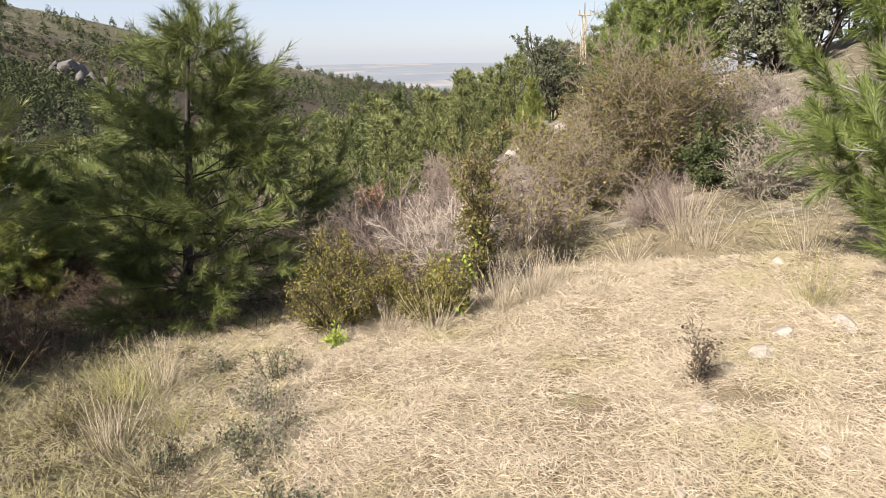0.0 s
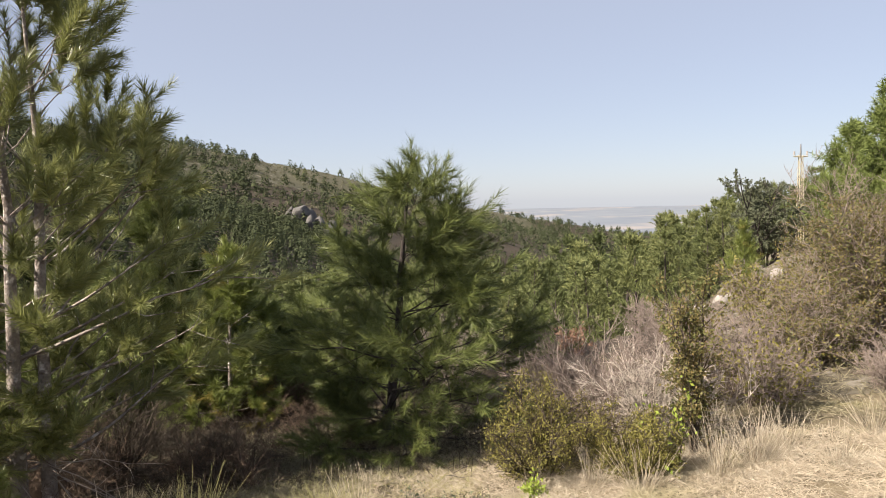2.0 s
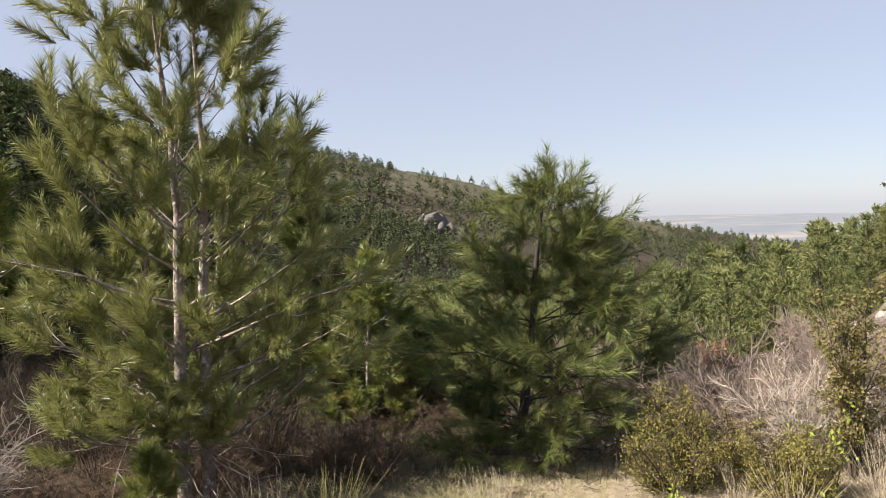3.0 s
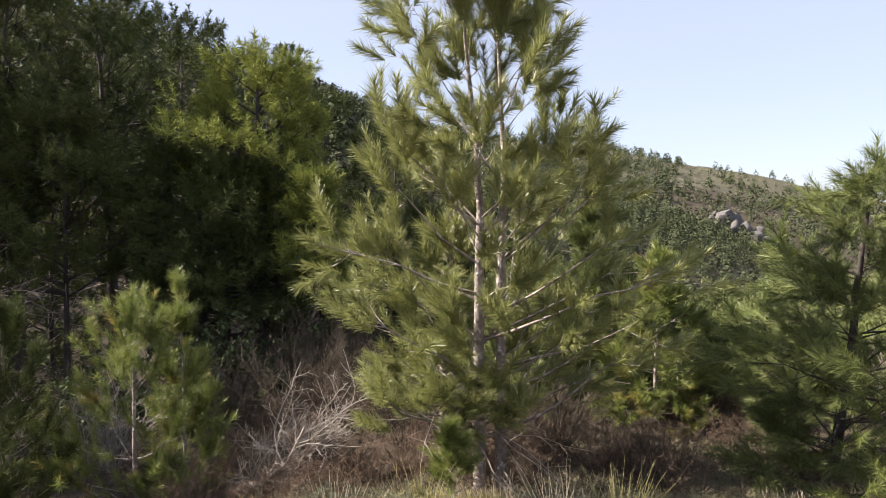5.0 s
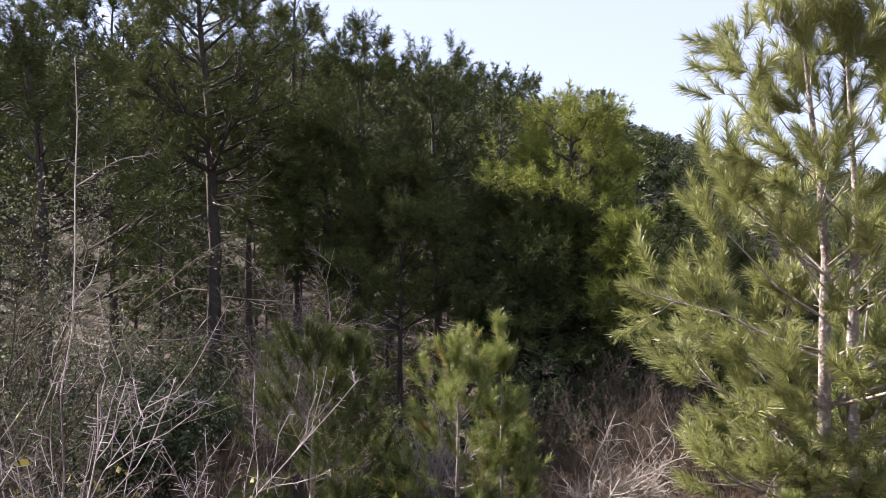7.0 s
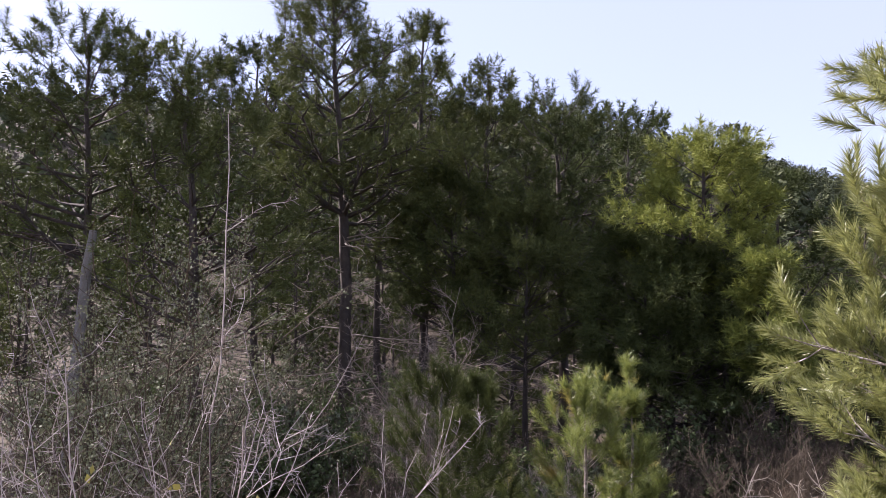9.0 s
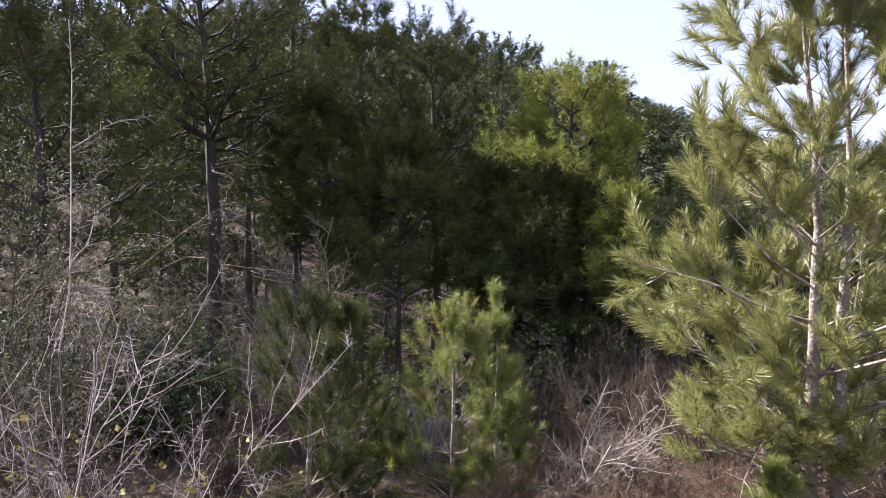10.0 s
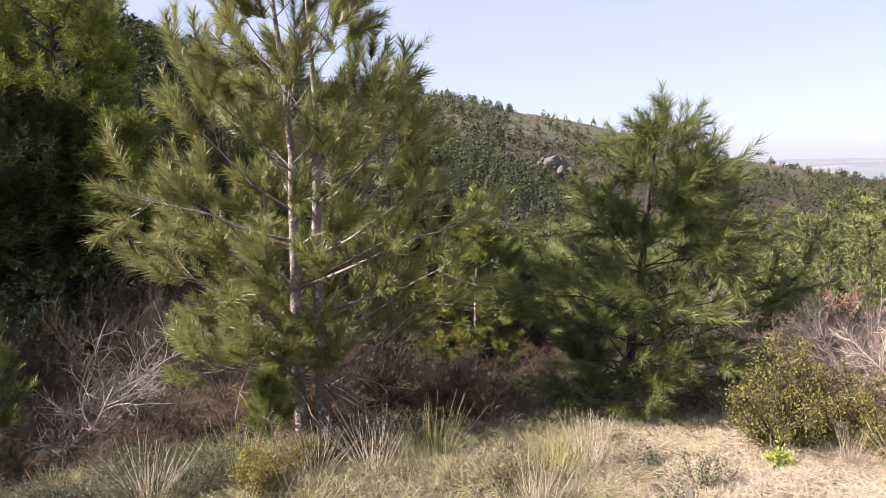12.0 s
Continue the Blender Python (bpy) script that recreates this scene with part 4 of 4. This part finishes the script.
def thorn_bush(place):
    """Arching stems with side branches, all set with short stiff thorns, and one tall straight spike."""
    t = thing("bare_thorn_bush", place, "leafless thorny bush with pale arching stems", "shrub", BANK)
    rng = np.random.default_rng(121)
    n = 30
    a = rng.uniform(0, 6.3, n)
    tilt = rng.uniform(0.1, 0.95, n)
    base = np.stack([np.sin(a) * 0.16, np.cos(a) * 0.22, np.full(n, -0.05)], 1)
    way = unit(np.stack([np.sin(a) * tilt * 0.6, np.cos(a) * tilt * 0.6 + 0.04, np.ones(n)], 1))
    ln = rng.uniform(0.9, 1.75, n) * (1 + 0.25 * tilt)
    base[0], way[0], ln[0] = (0.0, 0.1, -0.05), (0.0, 0.03, 1.0), 2.49
    main = bend(base, way, ln, 12, rng, 0.15, 0.04)
    main[0] = base[0] + np.linspace(0, 1, 13)[:, None] * way[0] * ln[0] + rng.normal(size=(13, 3)) * 0.008
    kids = 12
    sp, sd, sl = side_shoots(main, ln, kids, rng, 0.2, 52, 0.42, 0.5)
    sl[:kids] *= 0.45
    br = bend(sp, sd, sl, 5, rng, 0.18, 0.12)
    for i in range(n):
        two = br[i * kids:(i + 1) * kids]
        tp1, td1, tl1 = side_shoots(main[i:i + 1], np.array([0.12]), 34, rng, 0.25, 72, 0.4, 0.3)
        tp2, td2, tl2 = side_shoots(two, np.full(kids, 0.11), 15, rng, 0.08, 68, 0.4, 0.3)
        th = np.concatenate([tp1, tp2]), np.concatenate([td1, td2]), np.concatenate([tl1, tl2])[:, None]
        spikes = np.stack([th[0], th[0] + th[1] * th[2]], 1)
        m = len(spikes)
        part("stem", sticks(*joined([pieces(main[i:i + 1], np.array([0.0038]), np.array([0.0014])), pieces(two, np.full(kids, 0.0018), np.full(kids, 0.0008)), pieces(spikes, np.full(m, 0.0011), np.full(m, 0.0004))]), 4, "stem"), M_THORN, t)


thorn_bush(spot(107.5, 2.6))
shrub("bramble_thicket", spot(107.0, 2.75), "dense dark leafless bramble with a few leaves", "shrub", 1.15, 0.75, 124, lean=(-0.1, -0.1), stems=70, kids=12, grandkids=8, r=0.004, ratio=0.4, m_wood=M_TWIG_BROWN, leaf=700, leaf_size=0.022, m_leaf=M_LEAF_OLIVE, group=BANK, angle=60, tip_r=0.001, up=0.02, wob=0.15, splay=1.2)
shrub("bare_tree", spot(86.0, 10.0), "small leafless grey tree among dark pines", "tree", 3.6, 0.9, 122, stems=7, kids=22, grandkids=20, r=0.013, m_wood=M_TWIG_PINK, group=BANK, tip_r=0.002, splay=0.6, wob=0.16, up=0.03, angle=52, ratio=0.32)
shrub("bramble_thicket", spot(99.5, 3.0), "dense dark leafless bramble with a few leaves", "shrub", 0.95, 0.7, 126, stems=60, kids=12, grandkids=7, r=0.004, ratio=0.4, m_wood=M_TWIG_BROWN, leaf=500, leaf_size=0.022, m_leaf=M_LEAF_OLIVE, group=BANK, angle=60, tip_r=0.001, up=0.02, wob=0.15, splay=1.2)
shrub("leafy_shrub", spot(110.0, 4.9), "dull green leafy shrub behind a thorny bush", "shrub", 2.5, 1.0, 123, splay=1.3, stems=40, kids=8, grandkids=6, r=0.008, m_wood=M_TWIG_BROWN, leaf=26000, leaf_size=0.012, m_leaf=M_OAK, group=BANK)
for k, (az, d, h, sp) in enumerate(((88, 13, 2.2, 1.3), (94, 14, 2.4, 1.5), (78, 14, 1.6, 1.2), (61.5, 12.5, 1.7, 1.2), (58, 11, 1.4, 1.0), (68, 10.5, 1.0, 0.9), (84, 11, 1.3, 1.0), (100, 12, 2.2, 1.4), (40, 8.6, 1.1, 0.9), (57, 8.0, 0.9, 0.9), (62, 8.6, 1.0, 0.9), (66, 8.0, 0.7, 0.8), (76.5, 8.6, 0.9, 0.9), (89, 8.4, 1.1, 0.9), (93, 7.0, 0.9, 0.8), (60, 9.8, 1.2, 1.0), (42, 6.6, 0.8, 0.7), (54, 7.2, 0.9, 0.8), (16, 8.5, 0.9, 0.8))):
    shrub("bare_undergrowth", spot(az, d), "brown leafless undergrowth shrub", "shrub", h, sp, 130 + k, stems=26, kids=8, grandkids=6, r=0.01, m_wood=M_TWIG_BROWN if k % 6 else M_TWIG_GREY, group=BANK, tip_r=0.0025 if d > 9 else 0.0016)


sources = [shrub("bare_undergrowth", spot(az, d), "tangle of grey-brown leafless undergrowth twigs", "shrub", h, sp, 160 + k, stems=20, kids=9, grandkids=7, r=0.006, m_wood=m, group=BANK, tip_r=0.0013, splay=1.4, wob=0.16, up=0.03, angle=55)
           for k, (az, d, h, sp, m) in enumerate(((55.5, 5.9, 0.6, 0.6, M_TWIG_WARM), (44.5, 6.4, 0.6, 0.6, M_TWIG_WARM), (38.0, 6.2, 0.5, 0.6, M_TWIG_BROWN)))]
ru = random.Random(21)
for k in range(44):
    az, d = ru.uniform(26, 72), ru.uniform(5.4, 9.0)
    if az < 31 and d < 6.6:
        continue
    size = ru.uniform(0.7, 1.25)
    ob = copy_thing(sources[k % 3], pose(*spot(az, d), 0, 0, ru.uniform(0, 360)))
    ob.matrix_basis = ob.matrix_basis @ Matrix.Diagonal((size, size, size * ru.uniform(0.7, 1.0), 1))


for k, (az, d, h, sp) in enumerate(((66.5, 4.7, 0.2, 0.3), (63.0, 4.5, 0.22, 0.32), (60.5, 4.9, 0.24, 0.34), (57.5, 4.5, 0.18, 0.28), (70.5, 4.8, 0.22, 0.3), (54.5, 4.8, 0.24, 0.3), (74.5, 4.6, 0.2, 0.3), (44.0, 4.7, 0.2, 0.28))):
    shrub("cushion_shrub", spot(az, d), "low grey-green cushion shrub in dry grass", "shrub", h, sp, 740 + k, stems=26, kids=8, grandkids=4, r=0.004, m_wood=M_TWIG_BROWN, leaf=5200, leaf_size=0.008, m_leaf=M_OAK, group="cushion shrubs of the bank", tip_r=0.0009, splay=1.5)
for k, (az, d, h) in enumerate(((52.0, 4.45, 0.34), (50.6, 4.25, 0.26), (47.6, 4.6, 0.3))):
    shrub("juniper_shrub", spot(az, d), "small yellow-green juniper seedling in dry grass", "shrub", h, 0.2, 760 + k, stems=14, kids=7, grandkids=5, r=0.004, m_wood=M_TWIG_WARM, leaf=4200, leaf_size=0.009, m_leaf=M_LEAF_OLIVE, group=SHRUBS, tip_r=0.0009)


def dead_tree_top(place):
    """A fallen, bleached pine top: a thick stem on the ground with forking bare branches."""
    t = thing("fallen_dead_branch", place, "fallen bleached dead branch with many forked twigs", "dead wood")
    rng = np.random.default_rng(141)
    stem = np.array([(-0.62, 0.02, 0.06), (-0.3, 0.05, 0.12), (0.0, 0.08, 0.24), (0.2, 0.2, 0.45), (0.32, 0.3, 0.75)])
    part("stem", tube(stem, [0.05, 0.042, 0.026, 0.016, 0.008], 8, 0.08, rng, "stem"), M_TWIG_GREY, t)
    n, kids = 34, 9
    s = rng.uniform(0.1, 1, (1, n)) ** 0.8
    p, d = along(stem[None], s)
    a = rng.normal(0.9, 1.1, n)
    dd = unit(d[0] * 0.35 + np.stack([np.sin(a), np.cos(a), rng.uniform(-0.1, 1.1, n)], 1))
    ln = rng.uniform(0.4, 1.05, n)
    br = bend(p[0], dd, ln, 7, rng, 0.15, 0.03)
    br[..., 2] = np.maximum(br[..., 2], 0.03)
    sp, sd, sl = side_shoots(br, ln, kids, rng, 0.12, 55, 0.42, 0.4)
    tw = bend(sp, sd, sl, 4, rng, 0.2, 0.04)
    fp, fd, fl = side_shoots(tw, sl, 5, rng, 0.2, 55, 0.4, 0.3)
    fine = bend(fp, fd, fl, 2, rng, 0.2, 0.02)
    for i in range(n):
        q, f = tw[i * kids:(i + 1) * kids], fine[i * kids * 5:(i + 1) * kids * 5]
        thick = np.array([0.011 if i % 4 == 0 else 0.006])
        part("branch", sticks(*joined([pieces(br[i:i + 1], thick, thick * 0.3), pieces(q, np.full(kids, 0.003), np.full(kids, 0.0014)), pieces(f, np.full(len(f), 0.0014), np.full(len(f), 0.0008))]), 4, "branch"), M_DEADWOOD, t)


dead_tree_top(spot(66.0, 6.1))
gpx, gpy, gpz = spot(112.4, 13.0)
gp = tagged(new("dead_pine", tube([(0, 0, -0.2), (0.02, 0.1, 2), (0, 0.25, 4), (0.05, 0.35, 4.6)], [0.1, 0.09, 0.08, 0.06], 8, 0.05, np.random.default_rng(3), "dead_pine")), "pale grey bare standing trunk among pines", "dead tree")
gp.data.materials.append(M_GREYPOLE)
gp.matrix_basis = pose(gpx, gpy, gpz)

# ---- grass ----
for az, d, h, n, sp, k in ((-17.9, 6.3, 0.5, 150, 0.55, 0), (-6.5, 4.9, 0.42, 130, 0.7, 0), (34, 2.75, 0.5, 60, 0.5, 1), (28, 3.6, 0.4, 60, 0.6, 0), (37, 4.6, 0.5, 90, 0.6, 1), (24, 4.3, 0.4, 60, 0.6, 0), (-27.5, 4.6, 0.45, 70, 0.7, 1), (-26.5, 5.6, 0.5, 40, 0.7, 0),
                         (42, 4.4, 0.5, 70, 0.7, 0), (76, 4.2, 0.4, 80, 0.7, 0), (83, 4.3, 0.45, 90, 0.8, 0), (88, 4.0, 0.45, 60, 0.8, 1), (60, 4.4, 0.45, 90, 0.8, 0), (53, 4.6, 0.5, 70, 0.7, 1), (47, 4.5, 0.4, 70, 0.7, 0), (-12, 4.8, 0.3, 50, 0.8, 0), (5.5, 4.6, 0.3, 70, 0.8, 0), (1.5, 4.5, 0.36, 90, 0.8, 0), (-4.0, 4.75, 0.45, 110, 0.7, 0), (-8.5, 5.2, 0.34, 80, 0.8, 0), (-19.5, 6.0, 0.4, 70, 0.7, 0), (-14.0, 5.6, 0.3, 60, 0.8, 0)):
    tussock(spot(az, d), "tussock of dry standing grass stems" if k == 0 else "tussock of half-green grass stems", h, n, int(az * 3 + 400), sp, M_STRAW_GREEN if k else M_STRAW)
shrub("dry_weed", spot(-20.2, 3.45), "dead brown weed stalk with small seed heads", "plant", 0.46, 0.07, 151, stems=9, kids=8, grandkids=3, r=0.003, ratio=0.25, m_wood=M_TWIG_BROWN, leaf=320, leaf_size=0.012, m_leaf=M_TWIG_BROWN)


def straw(name, label, n, inside, seed, m, tilt, ln, width):
    """Fallen grass blades combed by lie, each bent once."""
    rng = np.random.default_rng(seed)
    x, y = inside(rng, n)
    mat_ok = rng.uniform(size=len(x)) < 0.78 + 0.7 * lumps(x, y, 0.28, 5) + 0.5 * lumps(x, y, 0.8, 3)
    x, y = x[mat_ok], y[mat_ok]
    a = lumps(x, y, 0.9, 9) * 2.4 + lumps(x, y, 0.22, 4) * 1.5 + rng.normal(size=len(x)) * 2.4
    e = np.abs(rng.normal(size=len(x))) * tilt
    d = np.stack([np.sin(a) * np.cos(e), np.cos(a) * np.cos(e), np.sin(e)], 1)
    p = np.stack([x, y, gz(x, y) + rng.uniform(0, 0.035, len(x))], 1)
    L = (ln * rng.uniform(0.5, 1.4, len(x)))[:, None]
    mid = p + d * L * 0.55
    d2 = unit(d + np.stack([np.cos(a), -np.sin(a), np.full(len(x), -1.0)], 1) * rng.normal(size=(len(x), 1)) * 0.25 - [0, 0, 0.35] * np.sin(e)[:, None])
    tip = mid + d2 * L * 0.45
    tip[:, 2] = np.maximum(tip[:, 2], gz(tip[:, 0], tip[:, 1]) + 0.004)
    mid[:, 2] = np.maximum(mid[:, 2], gz(mid[:, 0], mid[:, 1]) + 0.008)
    w = across(d, rng) * width / 2
    verts = np.stack([p - w, p + w, mid + w * 0.8, mid - w * 0.8, tip], 1).reshape(-1, 3)
    k = np.arange(len(x))[:, None] * 5
    faces = np.concatenate([k + [[0, 1, 2]], k + [[0, 2, 3]], k + [[3, 2, 4]]])
    ob = tagged(new(name, mesh(name, verts, faces)), label, "grass", kind="stuff")
    ob.data.materials.append(m)


def clearing(r0, r1, a0, a1):
    def inside(rng, n):
        r, a = np.sqrt(rng.uniform(r0**2, r1**2, n)), np.radians(rng.uniform(a0, a1, n))
        return EYE_XY[0] - r * np.sin(a), EYE_XY[1] + r * np.cos(a)
    return inside


straw("fallen_grass", "matted fallen straw-coloured grass", 230000, clearing(1.2, 5.6, -42, 24), 161, M_STRAW, 0.32, 0.08, 0.0022)
straw("fallen_grass", "matted fallen straw-coloured grass", 70000, clearing(0.1, 6.5, 108, 318), 169, M_STRAW, 0.35, 0.11, 0.005)
straw("short_dry_grass", "short upright dry grass between fallen straw", 60000, clearing(1.2, 5.6, -42, 26), 168, M_STRAW, 0.9, 0.05, 0.003)
straw("fallen_grass", "dry grass mixed with brown weeds", 30000, clearing(1.2, 5.2, 20, 50), 167, M_BANK, 0.35, 0.14, 0.0035)
straw("bank_grass", "grey-brown dead grass and low scrub on the bank", 45000, clearing(2.0, 6.0, 24, 108), 162, M_BANK, 0.6, 0.13, 0.004)
straw("half_green_grass", "half-green grass between dry straw", 32000, clearing(2.2, 5.6, 14, 95), 163, M_STRAW_GREEN, 0.4, 0.11, 0.0035)
straw("shaded_grass", "thin dry and green grass under a bushy pine", 16000, clearing(5.2, 7.4, 4, 33), 170, M_BANK, 0.45, 0.11, 0.004)
straw("thin_dry_grass", "thin dry grass on the stony slope", 16000, clearing(5.4, 9, -42, 12), 164, M_BANK, 0.5, 0.13, 0.006)
straw("brown_undergrowth", "brown twiggy undergrowth and litter", 42000, clearing(5.0, 11, 12, 110), 165, M_TWIG_BROWN, 0.7, 0.2, 0.005)
straw("brown_undergrowth", "brown twiggy undergrowth under dark pines", 16000, clearing(10, 26, 45, 118), 166, M_TWIG_BROWN, 0.7, 0.35, 0.012)
for k in range(46):
    az, d = rs.uniform(22, 98), rs.uniform(2.9, 5.2)
    if az < 45 or d > 3.4:
        tussock(spot(az, d), "small tuft of dead brown weeds" if k % 2 else "small tuft of half-green weeds", rs.uniform(0.15, 0.4), rs.randrange(30, 80), 500 + k, 0.8, M_TWIG_BROWN if k % 3 == 0 else M_STRAW_GREEN if k % 3 == 1 else M_BANK, 0.004, "tufts of weeds")
for k in range(9):
    az, d = rs.uniform(-36, -19), rs.uniform(7.5, 15)
    shrub("bare_shrub", spot(az, d), "grey leafless shrub on stony ground", "shrub", rs.uniform(0.5, 0.9), rs.uniform(0.5, 0.8), 600 + k, stems=36, kids=9, grandkids=6, r=0.007, m_wood=M_TWIG_GREY if k % 2 else M_TWIG_BROWN, group=SHRUBS, tip_r=0.0024, splay=1.3, leaf=2500, leaf_size=0.02, m_leaf=M_OAK)
for k in range(16):
    az, d = rs.uniform(52, 116), rs.uniform(10, 22)
    shrub("leafy_undergrowth", spot(az, d), "dull dark green undergrowth shrub", "shrub", rs.uniform(1.0, 2.2), rs.uniform(0.8, 1.4), 640 + k, stems=18, kids=6, grandkids=3, r=0.012, m_wood=M_TWIG_BROWN, group="undergrowth of the stand", tip_r=0.004, splay=1.3, leaf=3500, leaf_size=0.05, m_leaf=M_LEAF_DARK if k % 2 else M_OAK)
for k, (az, d, h) in enumerate(((91, 12, 1.3), (93, 11, 1.6), (96, 10, 1.5), (101, 11, 1.8), (106, 9, 1.7), (94, 14, 2.2), (103, 15, 2.6), (88, 17, 2.4), (76, 12, 1.1), (98, 18, 2.8), (110, 14, 2.6), (84, 20, 2.4))):
    shrub("leafy_undergrowth", spot(az, d), "dense dull green undergrowth shrub under pines", "shrub", h, h * 0.75, 680 + k, stems=20, kids=7, grandkids=4, r=0.012, m_wood=M_TWIG_BROWN, group="undergrowth of the stand", tip_r=0.003, splay=1.4, leaf=5000, leaf_size=0.045, m_leaf=M_LEAF_DARK if k % 3 else M_OAK)
for k in range(18):
    az, d = rs.uniform(13, 40), rs.uniform(2.1, 4.4)
    shrub("dry_weed", spot(az, d), "low dead weed with grey-green leaves in dry grass", "plant", rs.uniform(0.14, 0.32), rs.uniform(0.12, 0.24), 720 + k, stems=14, kids=6, grandkids=4, r=0.003, m_wood=M_TWIG_BROWN if k % 2 else M_TWIG_GREY, leaf=500, leaf_size=0.011, m_leaf=M_OAK if k % 3 else M_LEAF_RUST, group="low weeds", tip_r=0.0009, splay=1.4)
